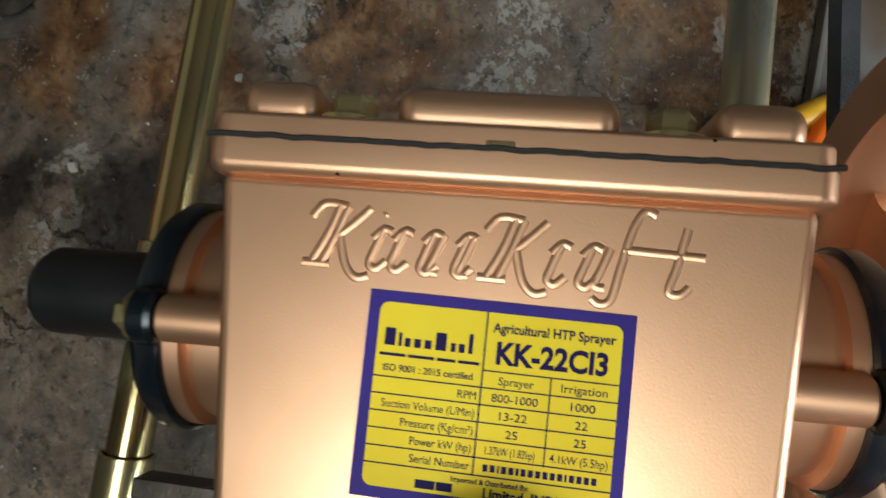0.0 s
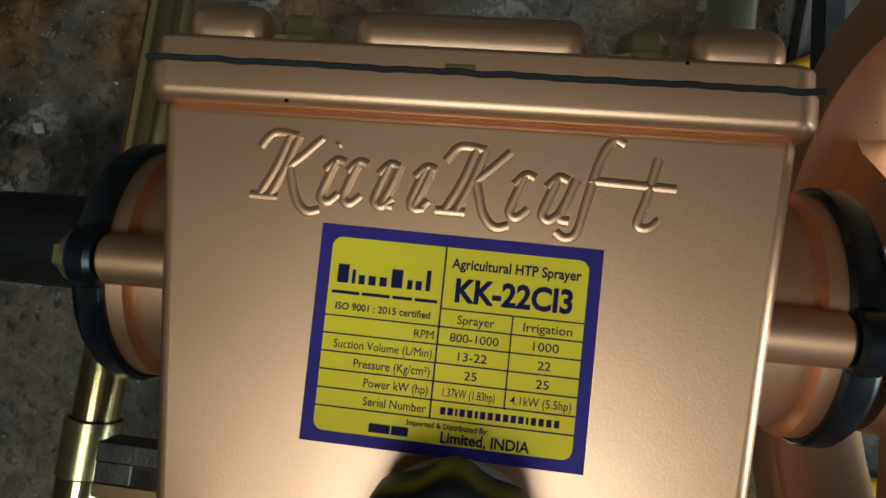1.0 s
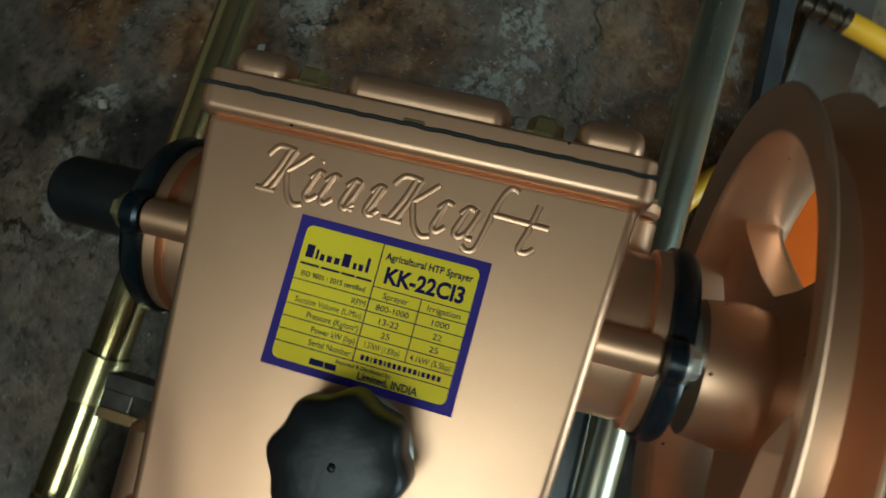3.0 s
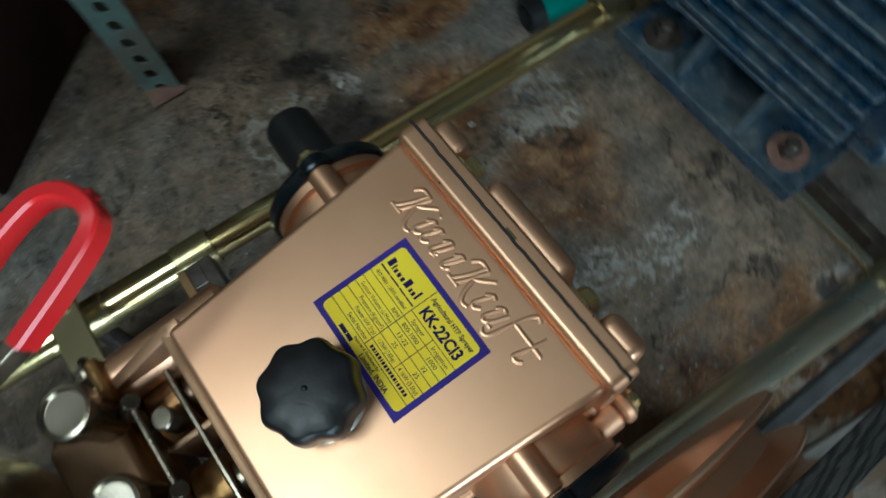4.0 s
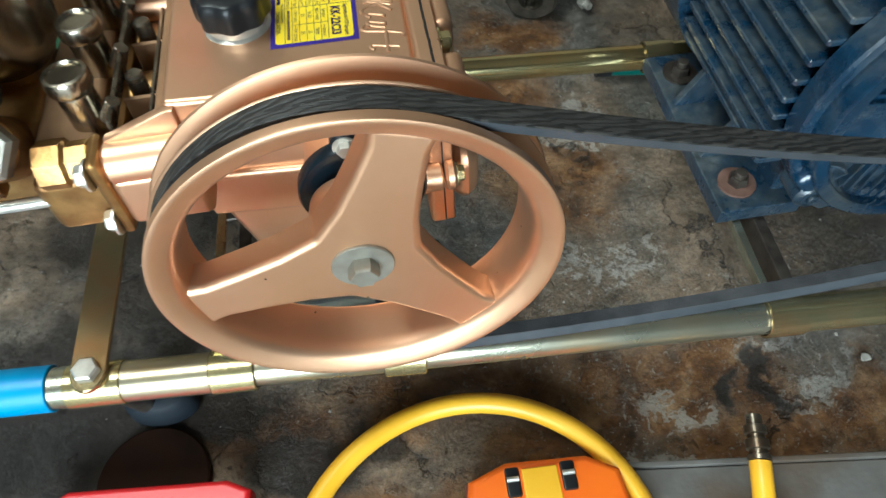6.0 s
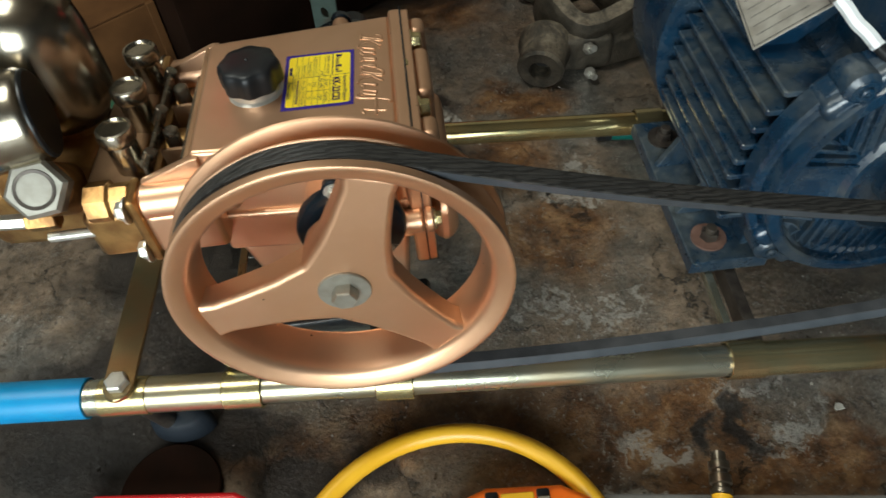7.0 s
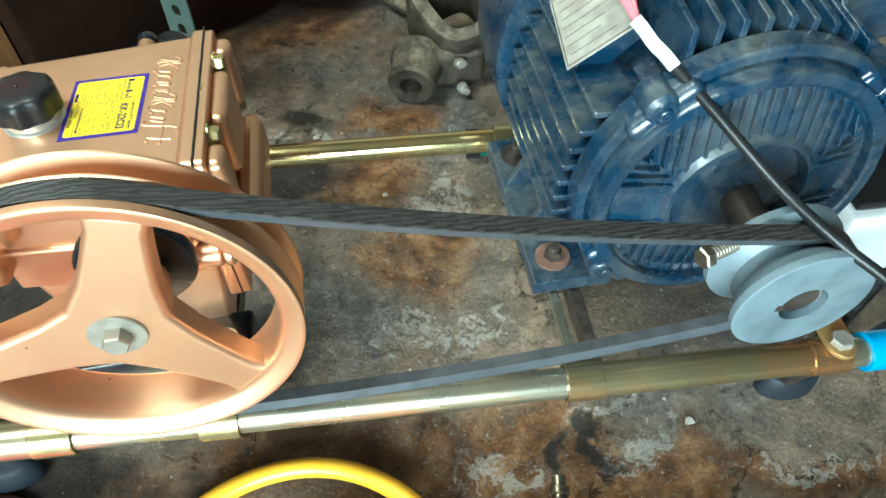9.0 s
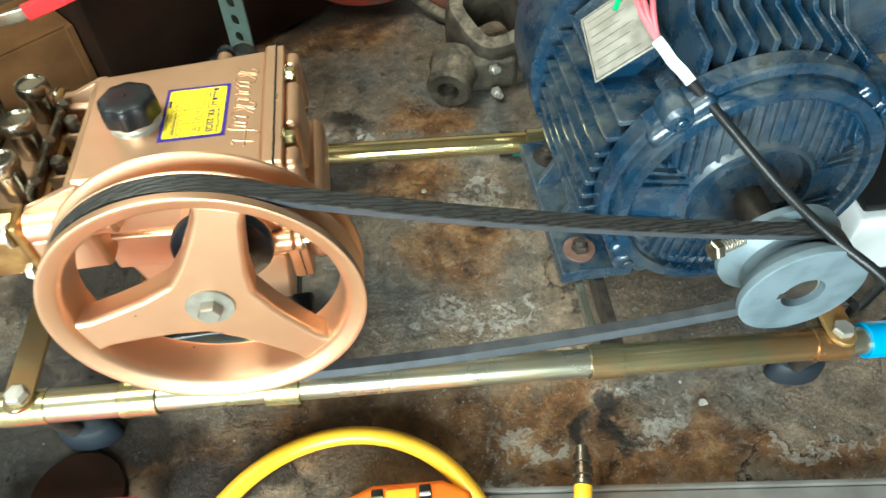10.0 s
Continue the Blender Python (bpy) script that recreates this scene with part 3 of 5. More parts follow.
# gasket and rear cover with notched pads
gasket = flange_block(0.0467, 0.0476, 0.0752, -0.0595, 0.0637, 0, 0, 0.006)
part("gasket", gasket, GASKET, pump, "thin black gasket squeezed between case and cover")
flakes = bmesh.new()
bead = [(0.0471 + 0.0005 * noise.noise(Vector((0, 180 * y, 3))), y, 0.0640 + 0.0003 * noise.noise(Vector((5, 150 * y, 0)))) for y in [-0.0748 + 0.1496 * i / 90 for i in range(91)]]
part("sealant_bead", join(flakes, sweep(bead, circle(0.00075, 6))), GASKET, pump, "uneven black sealant squeezed out of the joint")
cover = part("cover", flange_block(0.0475, 0.0532, 0.0748, -0.060, 0.0634, 0.0003, 0.0012, 0.006), BRONZE, pump, "bronze rear cover with pads and bolts")
part("dome", box(0.0515, 0.0715, -0.0690, 0.0690, -0.050, -0.006, 0.0120, 6), BRONZE, cover)
for y0, y1 in ((-0.0700, -0.0480), (-0.0260, 0.0295), (0.0490, 0.0700)):
    part("pad", box(0.0510, 0.0640, y0, y1, 0.010, 0.0580, 0.0055, 5), BRONZE, cover)
for y in (-0.038, 0.041):
    part("bolt", hexhead((0.0530, y, 0.0545), (1, 0, 0), 0.0060, 0.0072, 0.0085), GOLD_BAND, cover, "brass-toned hexagon bolt")
part("inspection_mark", box(0.0474, 0.0492, -0.001, 0.006, 0.0626, 0.0639, 0.0004, 1), GOLD_BAND, cover, "small brass-coloured tab in the joint")
for sy in (-1, 1):
    z = -0.0080
    part("ear", rod((0.030, sy * 0.0795, z), (0.0464, sy * 0.0795, z), 0.0085, bevel=0.0015), BRONZE, pump)
    part("ear", rod((0.0476, sy * 0.0795, z), (0.0540, sy * 0.0795, z), 0.0090, bevel=0.0015), BRONZE, cover)
    part("bolt", hexhead((0.0540, sy * 0.0795, z), (1, 0, 0), 0.0050, 0.0050, 0.0070), GOLD_BAND, cover, "yellow zinc hexagon bolt")


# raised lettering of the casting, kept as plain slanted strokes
def stroke(pts, r=0.00098):
    """A raised bead along points of (u, v): u across the case towards -y, v towards +x."""
    line3 = [(v * 1.04 - 0.0006 - 0.012 * u, 0.0493 - 1.035 * u, 0.0599) for u, v in pts]
    part("raised_stroke", sweep(spline(line3, 6), [(1.2 * c, 0.7 * d) for c, d in circle(r, 10)]), BRONZE, pump)


BASE, XH, CAP = 0.0172, 0.0262, 0.0310
TALL = (0.004, 0.0455)
for u0 in TALL:
    stroke([(u0 - 0.002, CAP - 0.003), (u0 + 0.001, CAP + 0.0004), (u0 + 0.0065, CAP)])
    stroke([(u0 + 0.0045, CAP), (u0 + 0.002, 0.024), (u0 - 0.0015, BASE)])
    stroke([(u0 + 0.0065, CAP), (u0 + 0.004, 0.024), (u0 + 0.0010, BASE)])
    stroke([(u0 - 0.0035, BASE), (u0 + 0.003, BASE)])
    stroke([(u0 + 0.0120, CAP), (u0 + 0.0075, 0.0265), (u0 + 0.0045, 0.0240)])
    stroke([(u0 + 0.0050, 0.0240), (u0 + 0.0068, 0.0175), (u0 + 0.0095, 0.0146), (u0 + 0.0125, 0.0152)])
for u0 in (0.0165, 0.0215, 0.0285, 0.0365, 0.0580, 0.0650):
    stroke([(u0 + 0.0028, XH), (u0 + 0.0010, 0.0215), (u0, BASE + 0.001), (u0 + 0.0016, BASE - 0.0002), (u0 + 0.0040, BASE + 0.0018)])
    stroke([(u0 + 0.0050, XH - 0.0004), (u0 + 0.0030, XH + 0.0002), (u0 + 0.0006, XH - 0.0022)])
for u0 in (0.0275, 0.0345, 0.0655):
    stroke([(u0 + 0.0062, XH), (u0 + 0.0045, 0.0215), (u0 + 0.0030, BASE + 0.0006), (u0 + 0.0052, BASE)])
stroke([(0.0815, 0.0345), (0.0790, 0.0352), (0.0765, 0.0310), (0.0742, 0.0220), (0.0725, 0.0150), (0.0700, 0.0136), (0.0680, 0.0148)])
stroke([(0.0885, 0.0320), (0.0866, 0.0235), (0.0850, BASE + 0.0006), (0.0875, BASE), (0.0895, BASE + 0.0018)])
stroke([(0.0745, 0.0262), (0.0925, 0.0258)])
stroke([(0.0195, 0.0295), (0.0199, 0.0300)], 0.0009)

# rating label
LAB_U, LAB_V, LAB_X, LAB_Y = 0.0630, 0.0487, 0.0120, 0.0310
LAB_Z = 0.0601
label = part("rating_label", prism([(LAB_X - LAB_V, LAB_Y - LAB_U), (LAB_X, LAB_Y - LAB_U), (LAB_X, LAB_Y), (LAB_X - LAB_V, LAB_Y)], LAB_Z, LAB_Z + 0.00022, "z"),
             LABELBLUE, pump, "yellow rating label with a violet-blue border")


label.matrix_basis = Matrix.Translation((LAB_X, LAB_Y, 0)) @ Matrix.Rotation(radians(-1.2), 4, "Z") @ Matrix.Translation((-LAB_X, -LAB_Y, 0))


def uv(u, v, lift=0.0):
    """A place on the label: u to the reader's right, v down, both from 0 to 1."""
    return (LAB_X - v * LAB_V, LAB_Y - u * LAB_U, LAB_Z + 0.0003 + lift)


def panel(name, u0, u1, v0, v1, material, lift=0.0, corner=0.0):
    pts = []
    cu, cv = corner / LAB_U, corner / LAB_V
    if corner:
        for (u, v, a0) in ((u1 - cu, v1 - cv, 0), (u0 + cu, v1 - cv, 90), (u0 + cu, v0 + cv, 180), (u1 - cu, v0 + cv, 270)):
            for k in range(5):
                a = radians(a0 + 22.5 * k)
                pts.append((u + cu * math.cos(a), v + cv * math.sin(a)))
    else:
        pts = [(u1, v1), (u0, v1), (u0, v0), (u1, v0)]
    xy = [uv(u, v)[:2] for u, v in pts]
    z = LAB_Z + 0.00022 + lift
    return part(name, prism(xy, z, z + 0.00008, "z"), material, label)


panel("yellow_panel", 0.045, 0.955, 0.055, 0.945, LABELYELLOW, 0.0, 0.0022)
LIFT = 0.00012
for u0, u1, v0, v1 in ((0.452, 0.458, 0.055, 0.83), (0.707, 0.712, 0.335, 0.755), (0.452, 0.955, 0.333, 0.339), (0.045, 0.955, 0.415, 0.421),
                       (0.045, 0.955, 0.497, 0.503), (0.045, 0.955, 0.580, 0.586), (0.045, 0.955, 0.663, 0.669), (0.045, 0.955, 0.747, 0.753),
                       (0.045, 0.955, 0.830, 0.836)):
    panel("table_line", u0, u1, v0, v1, INK, LIFT)


def line(text, u, v, width, height, align="CENTER", material=INK, bold=0.004):
    x, y, z = uv(u, v, LIFT)
    m = Matrix(((0, 1, 0, x - height / 2), (-1, 0, 0, y), (0, 0, 1, z), (0, 0, 0, 1)))
    return writing("print", text, width, height, m, material, label, align, bold)


line("Agricultural HTP Sprayer", 0.705, 0.125, 0.0285, 0.0022, bold=0.022)
line("KK-22CI3", 0.705, 0.245, 0.0258, 0.0050, bold=0.035)
line("Sprayer", 0.583, 0.378, 0.0082, 0.0019)
line("Irrigation", 0.833, 0.378, 0.0106, 0.0019)
for k, (name, a, aw, b, bw, nw) in enumerate((("RPM", "800-1000", 0.0108, "1000", 0.0056, 0.0044), ("Suction Volume (L/Min)", "13-22", 0.0064, "22", 0.0028, 0.0222),
                                              ("Pressure (Kg/cm\u00b2)", "25", 0.0028, "25", 0.0028, 0.0172), ("Power kW (hp)", "1.37kW (1.83hp)", 0.0115, "4.1kW (5.5hp)", 0.0132, 0.0145))):
    v = 0.460 + 0.083 * k
    line(name, 0.44, v, nw, 0.0019, "RIGHT", bold=0.0 if "M" in name else 0.004)
    line(a, 0.583, v, aw, 0.0019)
    line(b, 0.833, v, bw, 0.0019)
line("Serial Number", 0.44, 0.792, 0.0142, 0.0019, "RIGHT")
line("ISO 9001 : 2015 certified", 0.25, 0.372, 0.0215, 0.0016, bold=0.015)
line("Imported & Distributed By:", 0.52, 0.862, 0.0180, 0.0012, bold=0.02)
line("Limited, INDIA", 0.655, 0.910, 0.0195, 0.0024, bold=0.02)
u = 0.49
for w in (0.018, 0.018, 0.007, 0.018, 0.018, 0.010, 0.018, 0.018, 0.018, 0.018, 0.018, 0.018, 0.008, 0.018, 0.018, 0.018, 0.018):
    panel("serial_bar", u, u + w, 0.777, 0.810, INK, LIFT)
    u += w + 0.0085
for u, w, h in ((0.075, 0.040, 0.085), (0.128, 0.012, 0.065), (0.152, 0.022, 0.042), (0.188, 0.026, 0.042), (0.228, 0.026, 0.042), (0.270, 0.040, 0.085), (0.328, 0.018, 0.042),
                (0.358, 0.022, 0.042), (0.394, 0.016, 0.095)):
    panel("emblem_bar", u, u + w, 0.265 - h, 0.265, INK, LIFT)
for u, w in ((0.06, 0.10), (0.17, 0.10), (0.28, 0.07), (0.36, 0.08)):
    panel("small_bar", u, u + w, 0.302, 0.316, INK, LIFT)
for u, w in ((0.245, 0.075), (0.325, 0.06)):
    panel("maker_bar", u, u + w, 0.888, 0.928, INK, LIFT)

# oil filler cap
knob_at = (-0.056, -0.004, 0.0)
part("filler_neck", lathe([(0, 0.059), (0.0190, 0.059), (0.0190, 0.0605), (0.0172, 0.0618), (0.0172, 0.0680), (0, 0.0680)], "z", knob_at), STEEL, pump, "bare turned filler neck")


def lobed_cap():
    bm = bmesh.new()
    prof = [(0.93, 0.0666), (0.98, 0.0673), (1.0, 0.0686), (1.0, 0.0765), (0.985, 0.0798), (0.94, 0.0824), (0.85, 0.0840), (0.5, 0.0848), (0.12, 0.0848)]
    n, rings = 80, []
    for s, z in prof:
        ring = []
        for i in range(n):
            a = 2 * math.pi * i / n
            lobe = 0.0203 + 0.0010 * math.cos(8 * a) * min(1, s * s)
            ring.append(bm.verts.new((knob_at[0] + s * lobe * math.cos(a), knob_at[1] + s * lobe * math.sin(a), z)))
        rings.append(ring)
    for p, q in zip(rings, rings[1:]):
        for i in range(n):
            bm.faces.new((p[i], p[(i + 1) % n], q[(i + 1) % n], q[i]))
    bm.faces.new(rings[-1])
    bm.faces.new(rings[0][::-1])
    return bm


part("oil_cap", lobed_cap(), BLACKPLASTIC, pump, "black lobed plastic oil filler cap", angle=50)
part("cap_pip", lathe([(0.0012, 0.0844), (0.0012, 0.0854), (0.0006, 0.0858), (0, 0.0858)], "z", knob_at, 12), BLACKPLASTIC, pump)

# bearing housings on both sides, about the shaft
SHAFT = 0.0110
for s in (-1, 1):
    at = (0, 0, SHAFT)
    hub = part("bearing_housing", lathe([(0.0310, s * 0.062), (0.0310, s * 0.083), (0.0302, s * 0.0855), (0.0335, s * 0.0865), (0.0335, s * 0.0915), (0, s * 0.0915)], "y", at, n=64),
               BRONZE, pump, "round bronze bearing housing")
    lid = part("bearing_cover", lathe([(0, s * 0.0910), (0.0345, s * 0.0910), (0.0355, s * 0.0920), (0.0355, s * 0.0975), (0.0340, s * 0.0998), (0.027, s * 0.1006),
                                        (0.012, s * 0.1012), (0, s * 0.1012)], "y", at, n=64), BLUEBLACK, pump, "dark blue-black bearing cover")
    for k in range(2):
        a = radians(90 + 180 * k + (0 if s > 0 else 8))
        x, z = 0.0350 * math.cos(a), SHAFT + 0.0350 * math.sin(a)
        part("boss", rod((x, s * 0.060, z), (x, s * 0.0900, z), 0.0066, bevel=0.001), BRONZE, hub)
        part("lug", rod((x, s * 0.0905, z), (x, s * 0.0975, z), 0.0080, bevel=0.0012), BLUEBLACK, lid)
        part("bolt", hexhead((x, s * 0.0975, z), (0, s, 0), 0.0048, 0.0048, 0.0066), GOLD_BAND if s > 0 else STEEL, lid, "small bright bolt")
part("sight_cup", lathe([(0, 0.101), (0.0165, 0.101), (0.0165, 0.105), (0.0145, 0.107), (0.0140, 0.144), (0.0120, 0.1475), (0, 0.148)], "y", (0.004, 0, SHAFT)),
     BLACKPLASTIC, pump, "black plastic shaft guard cup")
part("shaft", rod((0, -0.100, SHAFT), (0, -0.140, SHAFT), 0.0125), STEEL, pump)

# side blocks, plunger chamber and valve manifold
for s in (-1, 1):
    part("side_wall", prism([(-0.131, 0.044), (-0.131, -0.012), (-0.090, -0.012), (-0.090, 0.0580), (-0.096, 0.0580)], s * 0.0600, s * 0.0665, "y", 0.0015), BRONZE, pump)
    blk = rod((-0.134, s * 0.0690, 0.031), (-0.070, s * 0.0690, 0.031), 0.0125, 24, 0.003)
    box(-0.134, -0.086, s * 0.069 - 0.0120, s * 0.069 + 0.0120, -0.010, 0.028, 0.005, 3, blk)
    part("side_block", blk, BRONZE, pump, "rounded bronze tie block")
part("chamber_floor", box(-0.130, -0.092, -0.061, 0.061, -0.012, -0.004, 0.001), DARKSTEEL, pump)
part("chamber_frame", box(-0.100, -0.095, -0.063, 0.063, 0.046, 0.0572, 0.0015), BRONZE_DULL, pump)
for k in (-1, 0, 1):
    y = 0.049 * k
    part("plunger", rod((-0.130, y, 0.012), (-0.090, y, 0.012), 0.0105), OILY, pump, "oily steel plunger")
    part("gland_nut", rod((-0.131, y, 0.012), (-0.113, y, 0.012), 0.0175, 24, 0.002), BRASS, pump)
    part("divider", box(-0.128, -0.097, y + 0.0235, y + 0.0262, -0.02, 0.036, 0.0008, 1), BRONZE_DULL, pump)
    part("grease_cup", rod((-0.121, y - 0.012, 0.024), (-0.121, y - 0.012, 0.043), 0.0055, 12, 0.001), OILY, pump)
part("tie_bar", box(-0.1125, -0.1100, -0.060, 0.060, 0.0330, 0.0365, 0.0006, 1), OILY, pump)
part("tie_bar", box(-0.1290, -0.1262, -0.058, 0.046, 0.0400, 0.0490, 0.0008, 1), OILY, pump, "thin steel bar across the plunger window")

mani = part("manifold", box(-0.178, -0.139, -0.074, 0.070, -0.014, 0.026, 0.006, 3), BRASS, pump, "brass valve manifold")
flange_bm = box(-0.1405, -0.1335, -0.057, 0.057, -0.014, 0.020, 0.003)
for sy in (-1, 1):
    box(-0.1405, -0.1335, sy * 0.0695 - 0.0130, sy * 0.0695 + 0.0130, -0.014, 0.043, 0.003, bm=flange_bm)
part("flange", flange_bm, BRASS, pump, "brass flange plate between the blocks")
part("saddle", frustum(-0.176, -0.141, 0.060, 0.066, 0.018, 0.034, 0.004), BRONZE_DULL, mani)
for k in (-1, 0, 1):
    y = 0.0455 * k + 0.0095
    cap = part("valve_cap", lathe([(0, 0.030), (0.0102, 0.030), (0.0102, 0.053), (0.0100, 0.0545), (0.0118, 0.0560), (0.0125, 0.0580), (0.0125, 0.0630), (0.0116, 0.0655),
                                    (0.0098, 0.0660), (0.0090, 0.0642), (0, 0.0640)], "z", (-0.145, y, 0.002), 40), CHROME, pump, "chrome round valve cap")
    part("grease_nipple", rod((-0.126, y - 0.006, 0.050), (-0.134, y - 0.006, 0.038), 0.0042, 10), OILY, pump)
# rear bolts coloured darker to offset the overhead lamp on them
for sy, z in ((-0.0815, 0.034), (-0.0815, -0.004), (0.0815, 0.034), (0.0815, -0.004)):
    part("manifold_bolt", hexhead((-0.1405, sy * 0.97, z), (-1, 0, 0), 0.0065, 0.007, 0.009), STEEL if sy < 0 else OILY, pump, "zinc hexagon bolt")
part("union", lathe([(0, -0.1405), (0.010, -0.1405), (0.012, -0.143), (0.012, -0.154), (0.0145, -0.156), (0.0145, -0.170), (0, -0.172)], "x", (0, -0.062, 0.028), 8), BRASS, pump, "faceted brass union")
part("return_pipe", rod((-0.140, -0.070, 0.010), (-0.205, -0.070, 0.010), 0.0036), STEEL, pump)
plug = part("side_plug", hexhead((-0.194, -0.062, 0.046), (0.15, -0.75, 0.65), 0.0200, 0.014), ZINC, pump, "large zinc hexagon plug")
# dark ring laid on the face for the shade in the plug's hollow
part("plug_hollow_shade", lathe([(0.0105, 0.0142), (0.0125, 0.0144), (0.0135, 0.0136)], "z", (0, 0, 0), 28), DARKSTEEL, plug).matrix_basis = Matrix.Translation((-0.194, -0.062, 0.046)) @ Vector((0.15, -0.75, 0.65)).to_track_quat("Z", "Y").to_matrix().to_4x4()
part("plug_body", rod((-0.200, -0.030, 0.016), (-0.194, -0.063, 0.047), 0.0185, 24, 0.002), BRASS, pump)
part("drain_cock", rod((-0.199, -0.058, 0.016), (-0.220, -0.058, 0.016), 0.0078, 6, 0.001), BRASS, pump)
part("drain_cock", rod((-0.220, -0.058, 0.016), (-0.244, -0.058, 0.018), 0.0055, 6, 0.001), STEEL, pump)
part("outlet_body", frustum(-0.270, -0.176, 0.036, 0.044, -0.030, 0.030, 0.010), BRASS, pump, "brass outlet body")
part("air_chamber", lathe([(0, 0.036), (0.026, 0.036), (0.0275, 0.040), (0.0340, 0.048), (0.0360, 0.058), (0.0360, 0.100), (0.0340, 0.114), (0.0285, 0.126), (0.018, 0.133), (0.007, 0.136),
                           (0, 0.136)], "z", (-0.200, 0.030, 0), 56), CHROME, pump, "polished chrome air chamber")
part("air_chamber_seat", rod((-0.200, 0.030, 0.022), (-0.200, 0.030, 0.038), 0.024, 24), BRASS, pump)
gauge = part("regulator_barrel", lathe([(0, -0.186), (0.0285, -0.186), (0.0300, -0.188), (0.0305, -0.192), (0.0305, -0.275), (0.028, -0.280), (0, -0.280)], "x", (0.006, -0.033, 0.078), 48),
             CHROME, pump, "chrome pressure regulator barrel with a black end")
part("end_disc", lathe([(0, -0.183), (0.027, -0.183), (0.0285, -0.1845), (0.0285, -0.187), (0, -0.187)], "x", (0.006, -0.033, 0.078), 48), BLACKPLASTIC, gauge, "black end disc")
TURN = Matrix.Translation((-0.186, -0.033, 0.083)) @ Matrix.Rotation(radians(14), 4, "Z") @ Matrix.Translation((0.180, 0.033, -0.078))
gauge.matrix_basis = TURN
part("regulator_stem", rod((-0.215, -0.033, 0.020), (-0.215, -0.033, 0.053), 0.014, 24), BRASS, gauge)

# red relief lever
lever_mid = spline([(-0.1225, 0.0885, 0.1270), (-0.1080, 0.0945, 0.1290), (-0.0905, 0.0975, 0.1310), (-0.0800, 0.0915, 0.1325), (-0.0755, 0.0805, 0.1325), (-0.0795, 0.0730, 0.1310),
                    (-0.0960, 0.0660, 0.1275), (-0.1215, 0.0575, 0.1230)], 8)
flat = [(-0.0024, -0.0056), (0.0024, -0.0056), (0.0034, -0.0042), (0.0034, 0.0042), (0.0024, 0.0056), (-0.0024, 0.0056), (-0.0034, 0.0042), (-0.0034, -0.0042)]
lever = part("relief_lever", sweep(lever_mid, flat), RED, pump, "bright red dipped lever loop")
part("lever_pip", rod((-0.0775, 0.0845, 0.1325), (-0.0715, 0.0850, 0.1335), 0.003, 10), RED, lever)
steel_flat = [(0.7 * a, 0.85 * b) for a, b in flat]
part("lever_arm", sweep(spline([(-0.1200, 0.0890, 0.1270), (-0.1400, 0.0850, 0.1250), (-0.190, 0.068, 0.118), (-0.225, 0.060, 0.112)], 6), steel_flat), OILY, lever, "bare steel arm")
part("lever_arm", sweep(spline([(-0.1190, 0.0582, 0.1230), (-0.1420, 0.0540, 0.1210), (-0.185, 0.050, 0.116), (-0.225, 0.046, 0.112)], 6), steel_flat), OILY, lever, "bare steel arm")
part("lever_block", rod((-0.225, 0.056, 0.020), (-0.225, 0.056, 0.122), 0.014, 20), BRASS, pump, "brass lever block")

# big two-groove pulley
PY = 0.0185
wheel = part("pulley", lathe([(0.1088, -0.1719), (0.1104, -0.1722), (0.1116, -0.1718), (0.1120, -0.1706), (0.1120, -0.1665), (0.1112, -0.1655), (0.1028, -0.1605), (0.1028, -0.1540),
                              (0.1112, -0.1495), (0.1118, -0.1487), (0.1112, -0.1478), (0.0962, -0.1440), (0.0960, -0.1360), (0.1112, -0.1322), (0.1120, -0.1312), (0.1110, -0.1298),
                              (0.0990, -0.1318), (0.0950, -0.1335), (0.0940, -0.1360), (0.0942, -0.1480), (0.0952, -0.1580), (0.0964, -0.1635), (0.0982, -0.1668), (0.1010, -0.1690),
                              (0.1064, -0.1712)], "y", (0, PY, 0), 128, True), BRONZE, pump, "bronze-painted two-groove pulley wheel")


wheel.matrix_basis = pose(-0.0050, -0.1535, SHAFT, -1.0) @ Matrix.Diagonal((0.926, 1, 0.926, 1)) @ Matrix.Translation((0, 0.1535, 0))


def spider():
    """Three tapering arms that flow into one broad hub plate, softly edged in front."""
    side = [(0.1000, 0.0225), (0.0940, 0.0172), (0.0860, 0.0160), (0.0620, 0.0190), (0.0400, 0.0226), (0.0185, 0.0290)]
    outline = []
    for k in (71, 191, 311):
        arm = [(s, -w) for s, w in side[::-1]] + side
        ca, sa = math.cos(radians(k)), math.sin(radians(k))
        outline += [(s * ca - w * sa, s * sa + w * ca) for s, w in arm]
    bm = prism(outline, -0.1655 + PY, -0.1480 + PY, "y")
    front = [e for e in bm.edges if all(v.co.y < -0.165 + PY for v in e.verts)]
    bmesh.ops.bevel(bm, geom=front, offset=0.0048, segments=5, profile=0.5, affect="EDGES")
    return bm


part("spider", spider(), BRONZE, wheel, "three broad bronze spokes in one casting", angle=50)
part("hub", lathe([(0.010, -0.1490), (0.0280, -0.1490), (0.0290, -0.1400), (0.0270, -0.1260), (0.010, -0.1260)], "y", (0, PY, 0), 48), BRONZE, wheel)
part("washer", lathe([(0, -0.1650), (0.0175, -0.1650), (0.0175, -0.1668), (0.0170, -0.1674), (0.0, -0.1674)], "y", (0, PY, 0), 40), ZINC, wheel, "wide flat dull zinc washer")
part("hub_bolt", hexhead((0, -0.1674 + PY, 0), (0, -1, 0), 0.0088, 0.0078), ZINC, wheel, "dull zinc hexagon bolt")


